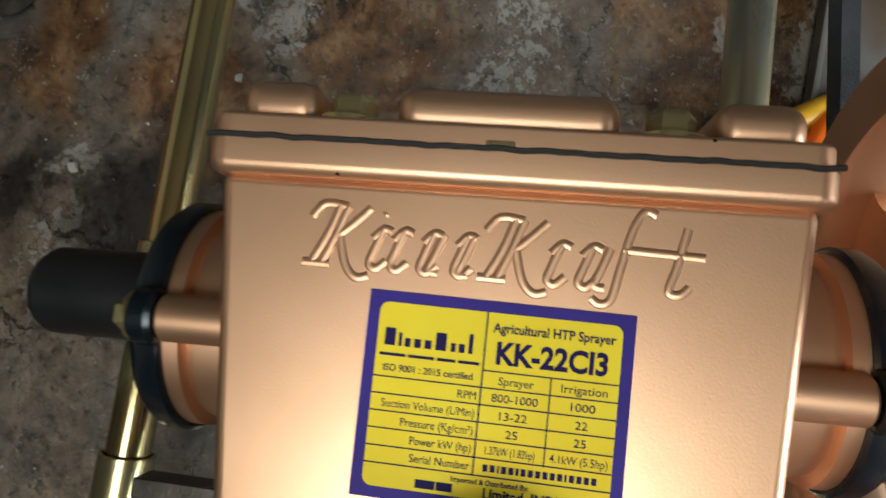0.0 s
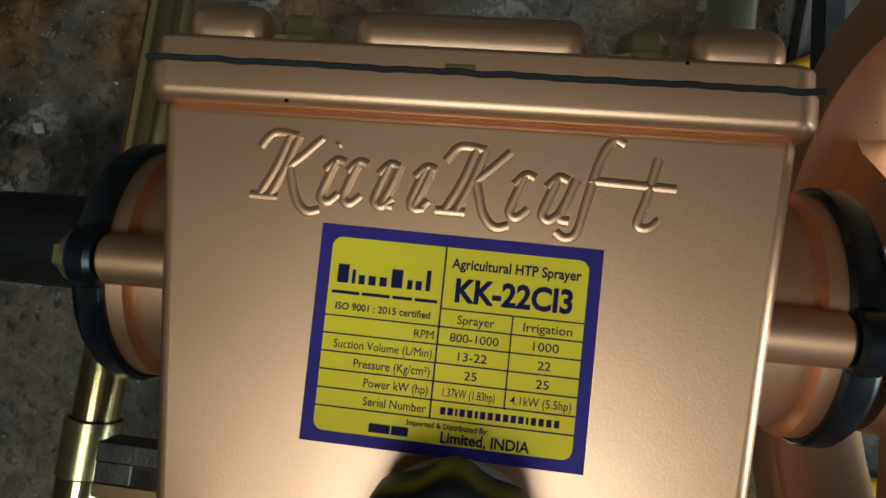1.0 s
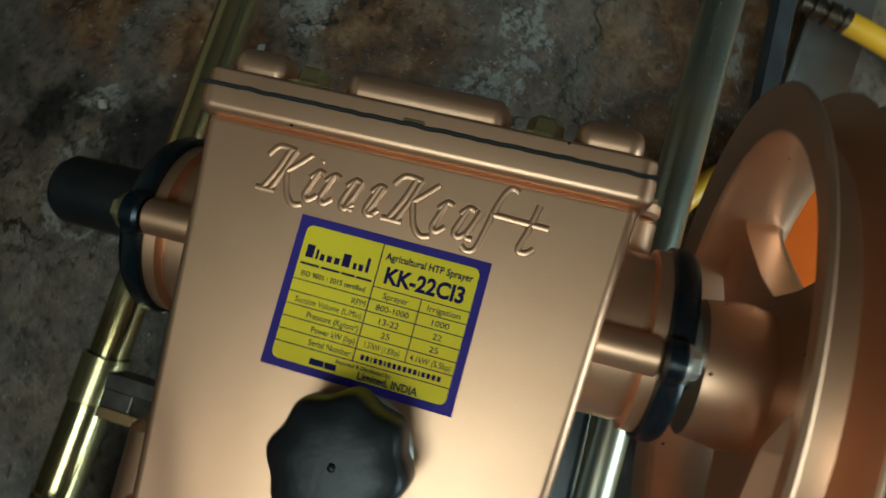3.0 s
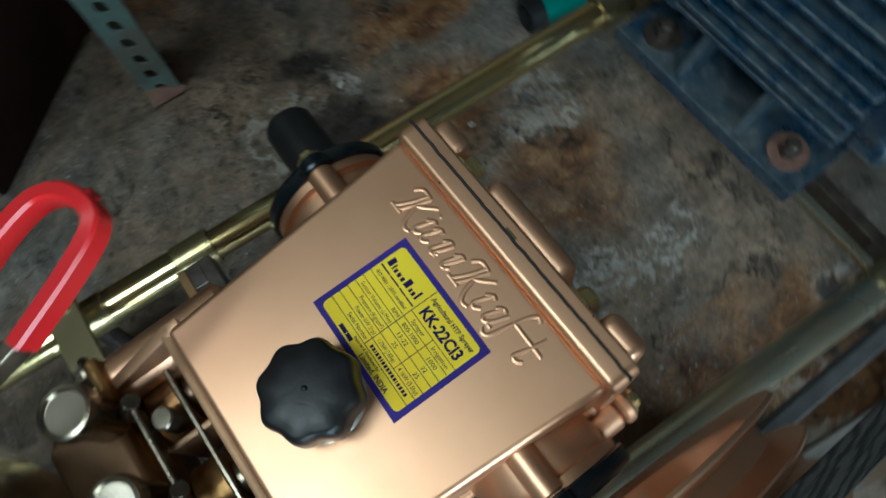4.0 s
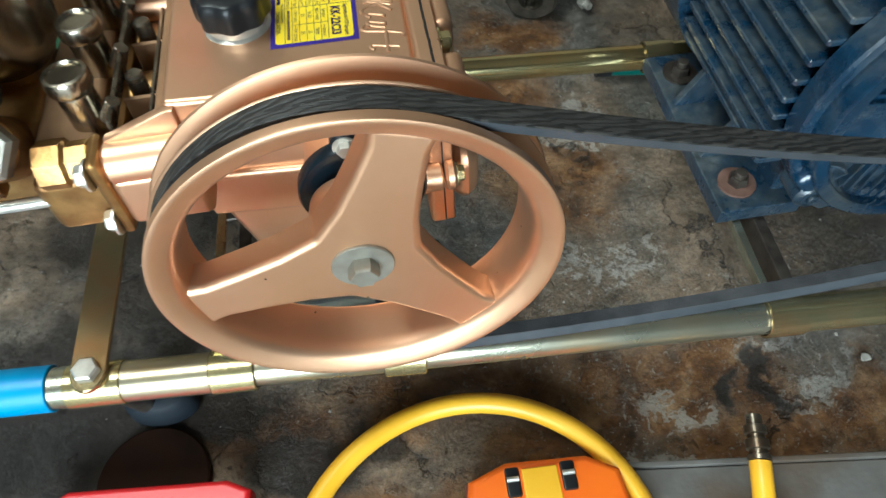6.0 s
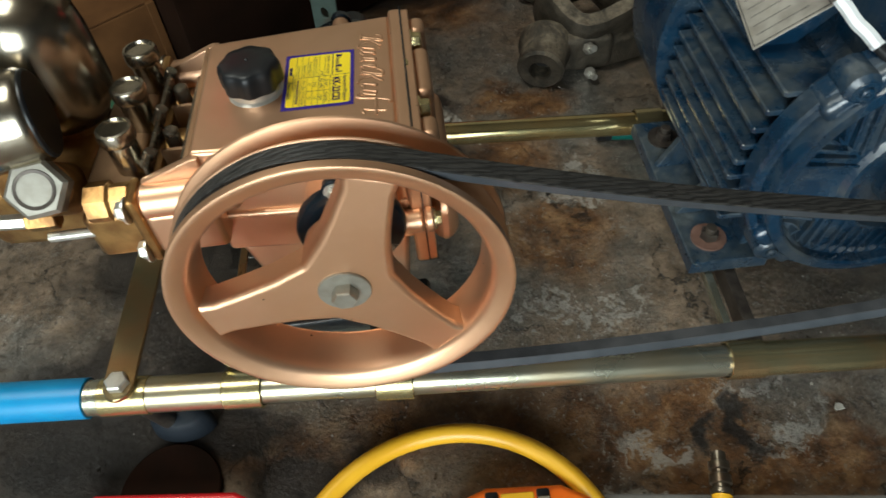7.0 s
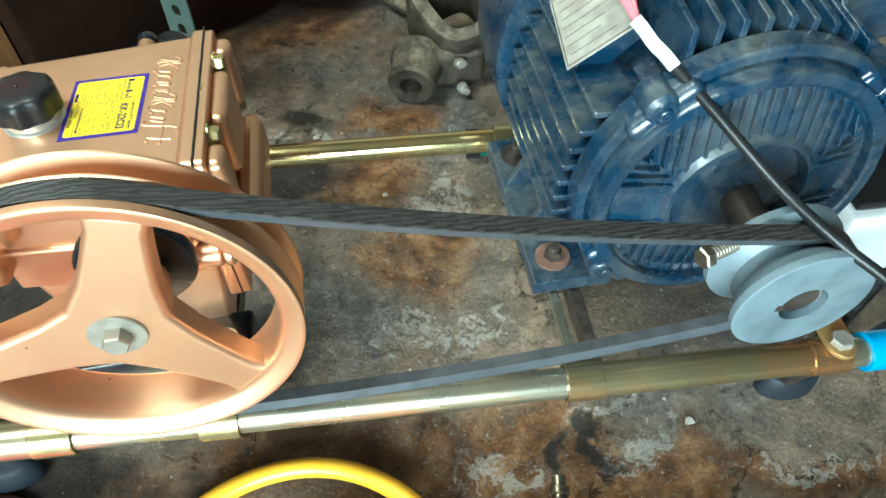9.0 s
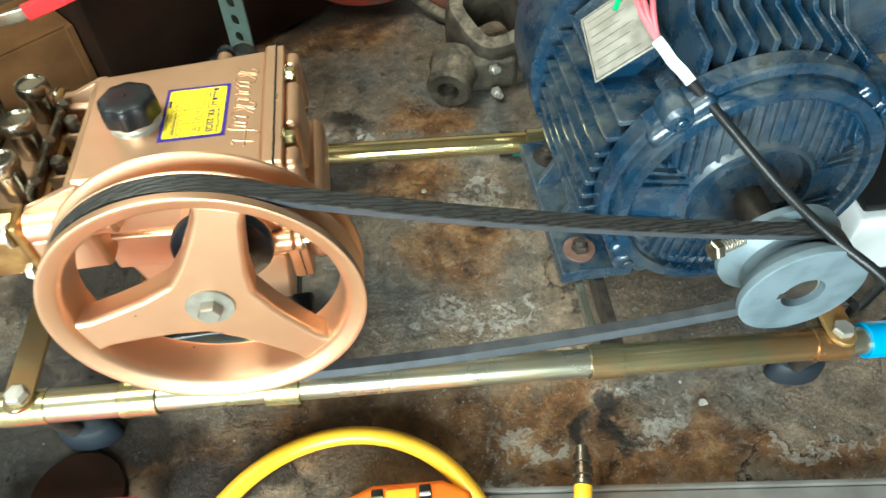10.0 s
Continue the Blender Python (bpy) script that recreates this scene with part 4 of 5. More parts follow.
# ---- drive belt ----
def belt_path():
    """Round both pulleys; the belt runs a little askew, from the leaning big wheel to the motor's groove."""
    (x1, y1, z1, r1), (x2, y2, z2, r2) = (0.0030, -0.1675, 0.2945, 0.1050), (0.4470, -0.1575, 0.2465, 0.0455)
    d = math.hypot(x2 - x1, z2 - z1)
    tilt, lean = math.atan2(z2 - z1, x2 - x1), math.acos((r1 - r2) / d)
    up, dn = tilt + lean, tilt - lean
    flat = []
    for i in range(61):
        a = up + (2 * math.pi - 2 * lean) * i / 60
        flat.append((x1 + r1 * math.cos(a), z1 + r1 * math.sin(a)))
    lo = ((x1 + r1 * math.cos(dn), z1 + r1 * math.sin(dn)), (x2 + r2 * math.cos(dn), z2 + r2 * math.sin(dn)))
    for i in range(1, 24):
        s = i / 24
        flat.append((lo[0][0] + s * (lo[1][0] - lo[0][0]), lo[0][1] + s * (lo[1][1] - lo[0][1]) - 0.012 * 4 * s * (1 - s)))
    for i in range(25):
        a = dn + 2 * lean * i / 24
        flat.append((x2 + r2 * math.cos(a), z2 + r2 * math.sin(a)))
    hi = ((x2 + r2 * math.cos(up), z2 + r2 * math.sin(up)), (x1 + r1 * math.cos(up), z1 + r1 * math.sin(up)))
    for i in range(1, 24):
        s = i / 24
        flat.append((hi[0][0] + s * (hi[1][0] - hi[0][0]), hi[0][1] + s * (hi[1][1] - hi[0][1]) - 0.008 * 4 * s * (1 - s)))
    pts = []
    for x, z in flat:
        w = min(1, max(0, (x - x1) / (x2 - x1)))
        pts.append((x, y1 + w * (y2 - y1) - 0.035 * min(0, x - x1) + (1 - w) * 0.061 * (z - z1), z))
    return pts


# across runs along y here, so the section is laid with its wide back outwards
pts = [Vector(p) for p in belt_path()]
outs = []
for i, p in enumerate(pts):
    t = (pts[(i + 1) % len(pts)] - pts[i - 1]).normalized()
    outs.append(Vector((0, 1, 0)).cross(t).normalized())


def band(section):
    """A closed strip round the belt's line, of (across, outwards)."""
    bm = bmesh.new()
    rings = [[bm.verts.new(p + Vector((0, w, 0)) + o * h) for w, h in section] for p, o in zip(pts, outs)]
    k = len(section)
    uvs = bm.loops.layers.uv.new("along")
    gone = 0.0
    for i in range(len(rings)):
        a, b = rings[i], rings[(i + 1) % len(rings)]
        step = (pts[(i + 1) % len(pts)] - pts[i]).length
        for j in range(k):
            f = bm.faces.new((a[j], a[(j + 1) % k], b[(j + 1) % k], b[j]))
            w0, w1 = section[j][0], section[(j + 1) % k][0]
            for loop, (u, v) in zip(f.loops, ((gone, w0), (gone, w1), (gone + step, w1), (gone + step, w0))):
                loop[uvs].uv = (u, v)
        gone += step
    return bm


belt = thing("drive_belt", pose(0, 0, 0), "black fabric-backed rubber V-belt between both pulleys", "belt")
part("flank", band([(-0.0068, 0.0020), (0.0068, 0.0020), (0.0046, -0.0046), (-0.0046, -0.0046)]), BELTSIDE, belt, "rubber flanks coloured blue-grey for the sky light on them", angle=40)
part("cover", band([(-0.0068, 0.0020), (-0.0069, 0.0030), (-0.0062, 0.0035), (0.0062, 0.0035), (0.0069, 0.0030), (0.0068, 0.0020)]), BELTCOVER, belt, "dark woven outer cover", angle=40)
part("inner_face", band([(-0.0046, -0.0046), (0.0046, -0.0046), (0.0043, -0.0053), (-0.0043, -0.0053)]), RUBBER, belt, "dark inner face", angle=40)


# ---- electric motor: local y runs back along the shaft from the pulley's face ----
MOTOR = pose(0.4480, -0.1835, 0.2480, 0, 0, 2.5)
motor = thing("electric_motor", MOTOR, "blue-painted finned electric motor with dusty cast housing", "motor")
FRONT, BACK = 0.118, 0.318
part("housing", lathe([(0.095, FRONT + 0.012), (0.1020, FRONT + 0.014), (0.1020, BACK), (0.095, BACK + 0.002)], "y", n=72), MOTORBLUE, motor, "blue cast motor housing")


def fin_plate(a0, reach, rise):
    """A cooling fin standing out along +u with a square front; some rise again further back."""
    t = 0.0026
    f, b = FRONT + 0.021, BACK - 0.022
    top = [(f, reach - 0.002), (f + 0.002, reach)]
    top += [(f + 0.041, reach + 0.0045), (f + 0.056, reach + 0.020), (b, reach + 0.020)] if rise else [(b, reach)]
    return prism([(f, a0)] + top + [(b, a0)], -t, t, "x", 0.0009, 1)


# four banks of parallel fins: up, down, both sides
for turn, offs in ((0, [-0.057 + 0.0175 * k for k in range(9)]), (90, [-0.062 + 0.0165 * k for k in range(9)]), (180, [-0.070 + 0.0165 * k for k in range(9)]), (270, [-0.078 + 0.0165 * k for k in range(9)])):
    for o in offs:
        reach = min(0.1375, math.sqrt(0.1365 ** 2 - o * o) if o > 0 else math.sqrt(0.146 ** 2 - o * o))
        inner = math.sqrt(0.1020 ** 2 - o * o) - 0.006
        fb = fin_plate(inner, reach, turn == 0)
        fb.transform(Matrix.Translation((o, 0, 0)))
        fb.transform(Matrix.Rotation(radians(-turn), 4, "Y"))
        part("fin", fb, MOTORBLUE, motor)

shield = part("end_shield", lathe([(0.0, 0.141), (0.124, 0.141), (0.1275, 0.138), (0.1275, 0.1215), (0.1258, 0.1192), (0.1200, 0.1184), (0.1186, 0.1196), (0.1180, 0.1215), (0.1168, 0.1190),
                                   (0.1165, 0.1085), (0.1148, 0.1058), (0.1068, 0.1050), (0.1046, 0.1066), (0.1030, 0.1145), (0.0985, 0.1170), (0.0620, 0.1085), (0.0580, 0.1040), (0.0548, 0.1035), (0.0515, 0.1130),
                                   (0.032, 0.1145), (0.0300, 0.1040), (0.018, 0.1035), (0.0, 0.1035)], "y", n=96), MOTORBLUE, motor, "blue dished end shield")


def dish_rib(x, z0, z1, name="rib"):
    """A thin upright rib in the dish from z0 to z1, at x."""
    s = 1 if z1 > z0 else -1
    rib = prism([(0.118, z0), (0.1060, z0 + s * 0.003), (0.1105, z1 - s * 0.006), (0.1125, z1), (0.118, z1)], x - 0.0013, x + 0.0013, "x", 0.0005, 1)
    return rib


for s in (-1, 1):
    for k in range(-4, 5):
        x = 0.0098 * k
        part("rib", dish_rib(x, s * math.sqrt(0.058 ** 2 - x * x), s * math.sqrt(0.1015 ** 2 - x * x)), MOTORBLUE, shield)
    for w in (-1, 1):
        for k in range(4):
            x, z = 0.0785 - 0.0095 * k, 0.0460 - 0.0085 * k
            part("rib", dish_rib(w * x, s * z, s * math.sqrt(0.1015 ** 2 - x * x)), MOTORBLUE, shield)
            flat_rib = dish_rib(0, 0, math.sqrt(0.1015 ** 2 - z * z) - x)
            flat_rib.transform(Matrix.Translation((w * x, 0, s * z)) @ Matrix.Rotation(radians(90 * w), 4, "Y"))
            part("rib", flat_rib, MOTORBLUE, shield)
for k in range(4):
    a = radians(41.3 + 90 * k)
    x, z = 0.1215 * math.cos(a), 0.1215 * math.sin(a)
    part("lug", rod((x, FRONT + 0.022, z), (x, 0.1095, z), 0.0135, 28, 0.0035), MOTORBLUE, shield)
    web = box(-0.030, 0.030, 0.1100, FRONT + 0.026, -0.022, 0.004, 0.007, 4)
    web.transform(Matrix.Translation((x, 0, z)) @ Matrix.Rotation(radians(90) - a, 4, "Y"))
    part("lug_web", web, MOTORBLUE, shield)
    part("lug_rim", lathe([(0.0095, 0.1098), (0.0092, 0.1086), (0.0080, 0.1084), (0.0076, 0.1098)], "y", (x, 0, z), 24), MOTORBLUE, shield)
    part("lug_bolt", lathe([(0.0052, 0.1098), (0.0050, 0.1066), (0.0040, 0.1060), (0.0022, 0.1062), (0.0018, 0.1080), (0, 0.1082)], "y", (x, 0, z), 12), MOTORBLUE, shield, "bolt painted over in blue")
# shaft coloured dark: the shade behind the pulley is in its colour
part("shaft", rod((0, 0.1045, 0), (0, 0.004, 0), 0.0140), DARKSTEEL, motor, "motor shaft, coloured dark for the shade behind the pulley")
cowl = part("fan_cowl", lathe([(0.120, BACK - 0.012), (0.1465, BACK - 0.012), (0.1465, BACK + 0.070), (0.138, BACK + 0.088), (0.0, BACK + 0.094)], "y", n=72), MOTORBLUE, motor, "smooth blue fan cowl")

# feet
for s in (-1, 1):
    foot = prism([(s * 0.144, 0.134), (s * 0.144, 0.332), (s * 0.070, 0.332), (s * 0.070, 0.134)], -0.1365, -0.1190, "z", 0.003)
    part("foot", foot, MOTORBLUE, motor, "blue cast foot")
    part("foot_web", prism([(s * 0.140, -0.121), (s * 0.098, -0.040), (s * 0.060, -0.060), (s * 0.070, -0.121)], 0.196, 0.204, "y", 0.002), MOTORBLUE, motor)
    part("foot_web", prism([(s * 0.140, -0.121), (s * 0.098, -0.040), (s * 0.060, -0.060), (s * 0.070, -0.121)], 0.262, 0.270, "y", 0.002), MOTORBLUE, motor)
    part("foot_wall", prism([(s * 0.092, -0.121), (s * 0.092, -0.055), (s * 0.070, -0.070), (s * 0.060, -0.121)], 0.150, 0.325, "y", 0.003), MOTORBLUE, motor)
    for y in (0.162, 0.303):
        part("foot_washer", lathe([(0, -0.1195), (0.0165, -0.1195), (0.0165, -0.1165), (0, -0.1165)], "z", (s * 0.119, y, 0), 32), RUSTY if y < 0.2 else DARKSTEEL, motor, "rusty washer")
        part("foot_nut", hexhead((s * 0.119, y, -0.1165), (0, 0, 1), 0.0088, 0.008), DARKSTEEL, motor)
        part("foot_stud", rod((s * 0.119, y, -0.165), (s * 0.119, y, -0.103), 0.0052, 14), DARKSTEEL, motor)

# rating plate on its slanted pad
PAD = Matrix.Translation((-0.0985, 0.242, 0.0985)) @ pose(0, 0, 0, 0, -45, 0)
pad = box(-0.030, 0.030, -0.046, 0.050, -0.030, -0.004, 0.004)
pad.transform(PAD)
part("plate_pad", pad, MOTORBLUE, motor)
plate_bm = box(-0.027, 0.034, -0.048, 0.030, 0.0, 0.0012, 0.0003, 1)
plate_bm.transform(PAD @ pose(0, -0.010, 0.0005, 2, 3, -9))
plate = part("rating_plate", plate_bm, NAMEPLATE, motor, "bent dusty aluminium rating plate with faint print")
rows = [(-0.021, 0.020 - 0.0095 * k, 0.050 - 0.007 * (k % 3), 0.003) for k in range(7)]
for x, y, w, h in rows:
    bar = box(x, x + w * 0.8, y, y + h * 0.25, 0.0012, 0.0013)
    bar.transform(PAD @ pose(0, -0.010, 0.0005, 2, 3, -9))
    part("print_bar", bar, PLATEINK, plate)
for x0, x1, y0, y1 in ((-0.0255, -0.0247, -0.046, 0.028), (0.0312, 0.0320, -0.046, 0.028), (-0.0255, 0.0320, -0.0460, -0.0452), (-0.0255, 0.0320, 0.0272, 0.0280)):
    bar = box(x0, x1, y0, y1, 0.0012, 0.0013)
    bar.transform(PAD @ pose(0, -0.010, 0.0005, 2, 3, -9))
    part("border_line", bar, DARKINK, plate)

# terminal box on the far shoulder
part("terminal_box", box(0.085, 0.170, 0.200, 0.320, 0.060, 0.150, 0.006, 3), MOTORBLUE, motor, "blue terminal box")

# small two-flange pulley
small = part("pulley", lathe([(0.0172, 0.0), (0.0480, 0.0), (0.0500, 0.0012), (0.0500, 0.0065), (0.0490, 0.0080), (0.0380, 0.0215), (0.0380, 0.0305), (0.0490, 0.0420), (0.0500, 0.0430),
                              (0.0500, 0.0490), (0.0480, 0.0500), (0.030, 0.0510), (0.028, 0.0580), (0.0172, 0.0580)], "y", n=72, closed=True), PULLEYGREY, motor, "grey-painted cast motor pulley")
part("bore", lathe([(0.0, 0.0050), (0.0142, 0.0050), (0.0152, 0.0062), (0.0172, 0.0200)], "y", (0.0012, 0, 0), n=40), ZINC, small, "bare steel shaft end")
part("key", box(-0.0205, -0.0145, -0.0006, 0.02, -0.0028, 0.0038, 0.0004, 1), DARKSTEEL, small)
part("centre_mark", lathe([(0.0, 0.0040), (0.0022, 0.0044), (0.003, 0.0054)], "y", n=16), STEEL, small)

# loose screw beside the pulley
screw = part("tension_screw", rod((-0.062, 0.036, 0.024), (-0.028, 0.046, 0.024), 0.0052, 14), STEEL, motor, "threaded steel screw")
for k in range(12):
    s = k / 12
    part("thread", rod((-0.060 + 0.030 * s, 0.0366 + 0.009 * s, 0.024), (-0.0588 + 0.030 * s, 0.0369 + 0.009 * s, 0.024), 0.0057, 14, 0.0003), OILY, screw)
part("screw_head", hexhead((-0.061, 0.0363, 0.024), (-1, -0.28, 0), 0.0085, 0.0070), OILY, screw)

# ---- power cable ----
cable = thing("power_cable", pose(0, 0, 0), "black power cable with white tape and pink wires over the motor", "cable")
part("sheath", sweep(spline([(0.369, -0.052, 0.3625), (0.392, -0.084, 0.345), (0.428, -0.130, 0.315), (0.458, -0.170, 0.298), (0.494, -0.205, 0.279), (0.55, -0.24, 0.22), (0.64, -0.26, 0.13),
                             (0.76, -0.25, 0.03), (0.95, -0.2, 0.008)], 8), circle(0.0040, 12)), BLACKPLASTIC, cable)
part("wire", sweep(spline([(0.326, 0.012, 0.384), (0.333, 0.022, 0.393), (0.350, 0.045, 0.396), (0.40, 0.09, 0.390)], 6), circle(0.0024, 8)), GREENWIRE, cable, "short green earth wire")
part("tape", sweep(spline([(0.349, -0.027, 0.381), (0.354, -0.033, 0.3765), (0.360, -0.041, 0.3700), (0.366, -0.048, 0.3660), (0.372, -0.056, 0.3605)], 4), circle(0.0047, 7)), WHITEPL, cable, "white tape wrapped round the joint")
for dx, m in ((-0.003, PINKWIRE), (0.0, PINKWIRE), (0.004, PINKWIRE)):
    part("wire", sweep(spline([(0.350, -0.028, 0.380), (0.347 + 0.6 * dx, -0.018, 0.386), (0.346 + 1.6 * dx, 0.002, 0.392), (0.356 + 2.2 * dx, 0.040, 0.394), (0.40 + dx, 0.09, 0.390)], 6), circle(0.0024, 8)), m, cable)
solo("black_cable", sweep(spline([(0.585, -0.115, 0.11), (0.60, -0.105, 0.06), (0.63, -0.10, 0.02), (0.68, -0.08, 0.008), (0.80, -0.03, 0.008)], 8), circle(0.0045, 10)), BLACKPLASTIC,
     "black cable lying by the frame's grip", "cable")
solo("black_cable", sweep(spline([(0.560, -0.07, 0.06), (0.585, -0.085, 0.09), (0.615, -0.085, 0.07), (0.66, -0.06, 0.01), (0.75, 0.0, 0.006)], 8), circle(0.0045, 10)), BLACKPLASTIC,
     "black cable lying by the frame's grip", "cable")

# ---- carrying frame ----
rig = thing("carrying_frame", pose(0, 0, 0), "yellow-zinc tube carrying frame with blue grips", "frame")
R = 0.0135
FZ0, FZ1 = 0.119, 0.104


def fz(x):
    return FZ0 + (FZ1 - FZ0) * (x + 0.25) / 0.83


def front(x):
    return (x, -0.1405 - 0.011 * (x + 0.25) / 0.83, fz(x))


def rear(x):
    return (x, 0.1885 - 0.030 * (x - 0.10), 0.092)


for side, line_of in (("front", front), ("rear", rear)):
    tube = GOLD if side == "front" else GOLD_RICH
    part("rail_tube", pipe(line_of(-0.40), line_of(0.72), R), tube, rig, "yellow-zinc steel tube")
    part("sleeve", pipe(line_of(-0.245), line_of(-0.128), R + 0.0022), tube, rig)
    part("sleeve", pipe(line_of(0.312), line_of(0.545), R + 0.0016), GOLD_DARK if side == "front" else tube, rig)
    for a, b in ((-0.233, -0.192), (-0.128, -0.095), (0.002, 0.034), (0.306, 0.337), (0.525, 0.560)):
        part("collar", pipe(line_of(a), line_of(b), R + 0.0034), GOLD_BAND if a < 0.2 else GOLD_DARK, rig, "gold-toned clamp band")
    for a, b in ((-0.40, -0.245 if side == "front" else -0.335), (0.578, 0.72)):
        part("grip", pipe(line_of(a), line_of(b), R + 0.0042, 0.0045), GRIPBLUE, rig, "bright blue plastic hand grip")
    for x in (-0.212, 0.548):
        c = Vector(line_of(x))
        s = 1 if c.y < 0 else -1
        part("leg", rod((c.x, c.y + s * 0.024, 0.016), (c.x, c.y + s * 0.002, c.z - 0.006), 0.009, 20), DARKSTEEL, rig)
        fb = lathe([(0, 0), (0.018, 0), (0.021, 0.004), (0.020, 0.022), (0.016, 0.030), (0.010, 0.033), (0, 0.033)], "z", (0, 0, 0), 28)
        fb.transform(Matrix.Translation((c.x + 0.008, c.y + s * 0.026, -0.002)) @ Matrix.Diagonal((1.5, 0.85, 1, 1)))
        part("rubber_foot", fb, FOOTBLUE, rig, "dark blue rubber foot")


def cross_bar(x, width, m, name, lift, end=0.016):
    """A flat bar with rounded ends laid over both tubes."""
    f, r = Vector(front(x)), Vector(rear(x))
    pts = []
    for (c, a0) in ((f, 180), (r, 0)):
        for k in range(9):
            a = radians(a0 + 180 * k / 8)
            pts.append((c.x + width / 2 * math.cos(a), c.y + end * math.sin(a)))
    z = max(f.z, r.z) + R + lift
    return part(name, prism(pts, z, z + 0.005, "z", 0.0008, 1), m, rig), z


for x in (-0.212, 0.548):
    bar, z = cross_bar(x, 0.026, GOLD_DARK if x < 0 else RUSTBAR, "end_bar", 0.0035)
    for line_of in (front, rear):
        c = line_of(x)
        part("bar_bolt", hexhead((c[0], c[1], z + 0.005), (0, 0, 1), 0.0098, 0.0065, 0.0), STEEL, rig, "zinc hexagon bolt")


def slotted(x0, x1, y0, y1, z, m):
    """A mounting rail: a bright narrow strip and a dark flange, with a long slot between them."""
    lo, hi = x0 + 0.0075, x1 - 0.0105
    bm = box(x0, lo, y0, y1, z - 0.004, z, 0.0006, 1)
    box(x0 + 0.0005, x0 + 0.004, y0, y1, z - 0.011, z - 0.003, 0.0006, 1, bm)
    rail = part("mounting_rail", bm, m, rig, "slotted yellow-zinc mounting rail")
    part("rail_flange", box(hi, x1, y0, y1, z - 0.022, z - 0.0005, 0.0006, 1), DARKSTEEL, rail, "dark flange of the rail")
    for p, q in ((y0, y0 + 0.012), (-0.012, 0.105), (y1 - 0.02, y1)):
        part("slot_end", box(lo - 0.0004, hi + 0.0004, p, q, z - 0.0038, z - 0.0009, 0.0008, 1), DARKSTEEL, rail)
    return rail


for x0, x1 in ((0.315, 0.345), (0.540, 0.570)):
    slotted(x0, x1, -0.132, 0.156, 0.1105, GOLD)
for x0, x1 in ((-0.126, -0.097), (0.004, 0.033)):
    slotted(x0, x1, -0.128, 0.168, 0.1360, GOLD_DARK)


# ---- things on the floor in front ----
coil = thing("hose_coil", pose(0.056, -0.300, 0), "coiled yellow spray hose with a steel coupling on the floor", "hose")
loop = [(0.149 * math.cos(a), 0.149 * math.sin(a), 0.012 + 0.006 * math.sin(2 * a)) for a in [2 * math.pi * i / 72 for i in range(72)]]
part("coil_loop", sweep(loop, circle(0.0092, 16), True), YELLOWHOSE, coil)
part("hose_end", sweep(spline([(0.2290, 0.0530, 0.0590), (0.2240, 0.030, 0.0560), (0.212, -0.04, 0.036), (0.194, -0.15, 0.010), (0.130, -0.205, 0.010), (0.050, -0.186, 0.012), (0.0, -0.167, 0.012)], 8),
                       circle(0.0085, 16)), YELLOWHOSE, coil)
part("coupling", lathe([(0, 0), (0.0062, 0), (0.0062, 0.008), (0.0088, 0.009), (0.0088, 0.015), (0.0070, 0.016), (0.0070, 0.019), (0.0092, 0.020), (0.0092, 0.027), (0.0072, 0.028), (0.0072, 0.031),
                        (0.0092, 0.032), (0.0092, 0.036), (0, 0.036)], "y", (0, 0, 0), 24), OILY, coil, "crimped steel hose coupling").matrix_basis = pose(0.2292, 0.0540, 0.0592, 5, 0, -10) @ Matrix.Rotation(math.pi, 4, "Z") @ Matrix.Translation((0, -0.036, 0))

# flat dark brown disc on the floor below the front tube
lid = lathe([(0, 0), (0.046, 0), (0.048, 0.001), (0.048, 0.003), (0.0465, 0.0042), (0.030, 0.0046), (0, 0.0046)], "z", (-0.208, -0.182, -0.001), 40)
solo("brown_disc", lid, DISCBROWN, "round dark brown disc lying on the floor", "disc")

case = thing("orange_case", pose(0.118, -0.262, 0), "orange plastic case with small clips inside the hose coil", "case")
cb = prism([(-0.070, -0.044), (0.070, -0.044), (0.074, -0.036), (0.066, 0.034), (0.040, 0.048), (-0.028, 0.050), (-0.060, 0.038), (-0.074, -0.030)], 0.0, 0.030, "z", 0.007, 3)
part("body", cb, ORANGE, case)
part("seam", prism([(-0.071, -0.045), (0.071, -0.045), (0.075, -0.036), (0.067, 0.035), (0.040, 0.0495), (-0.028, 0.0515), (-0.061, 0.039), (-0.075, -0.030)], 0.013, 0.0145, "z"), RUSTRED, case)
for x in (-0.024, 0.022):
    clip = part("clip", box(x - 0.006, x + 0.006, 0.020, 0.044, 0.026, 0.0325, 0.002), BLACKPLASTIC, case, "small black clip")
    part("clip_pin", rod((x - 0.005, 0.034, 0.0325), (x + 0.005, 0.034, 0.0325), 0.0022, 10), STEEL, clip)
part("ridge", box(-0.016, 0.014, 0.014, 0.042, 0.028, 0.0315, 0.0015), YELLOWHOSE, case)

tray = prism([(-0.285, -0.29), (-0.125, -0.30), (-0.120, -0.205), (-0.14, -0.195), (-0.27, -0.188), (-0.288, -0.198)], 0.0, 0.024, "z", 0.005, 3)
solo("red_tray", tray, RED, "red plastic tray on the floor", "tray")

LAID = Matrix.Translation((0.17, -0.2215, 0)) @ Matrix.Rotation(radians(-4.9), 4, "Z") @ Matrix.Translation((-0.17, 0.2575, 0))
channel = thing("steel_channel", LAID, "long grey steel channel lying on the concrete", "channel")
part("web", box(0.17, 0.95, -0.306, -0.2608, 0.001, 0.011, 0.002), RAIL, channel)
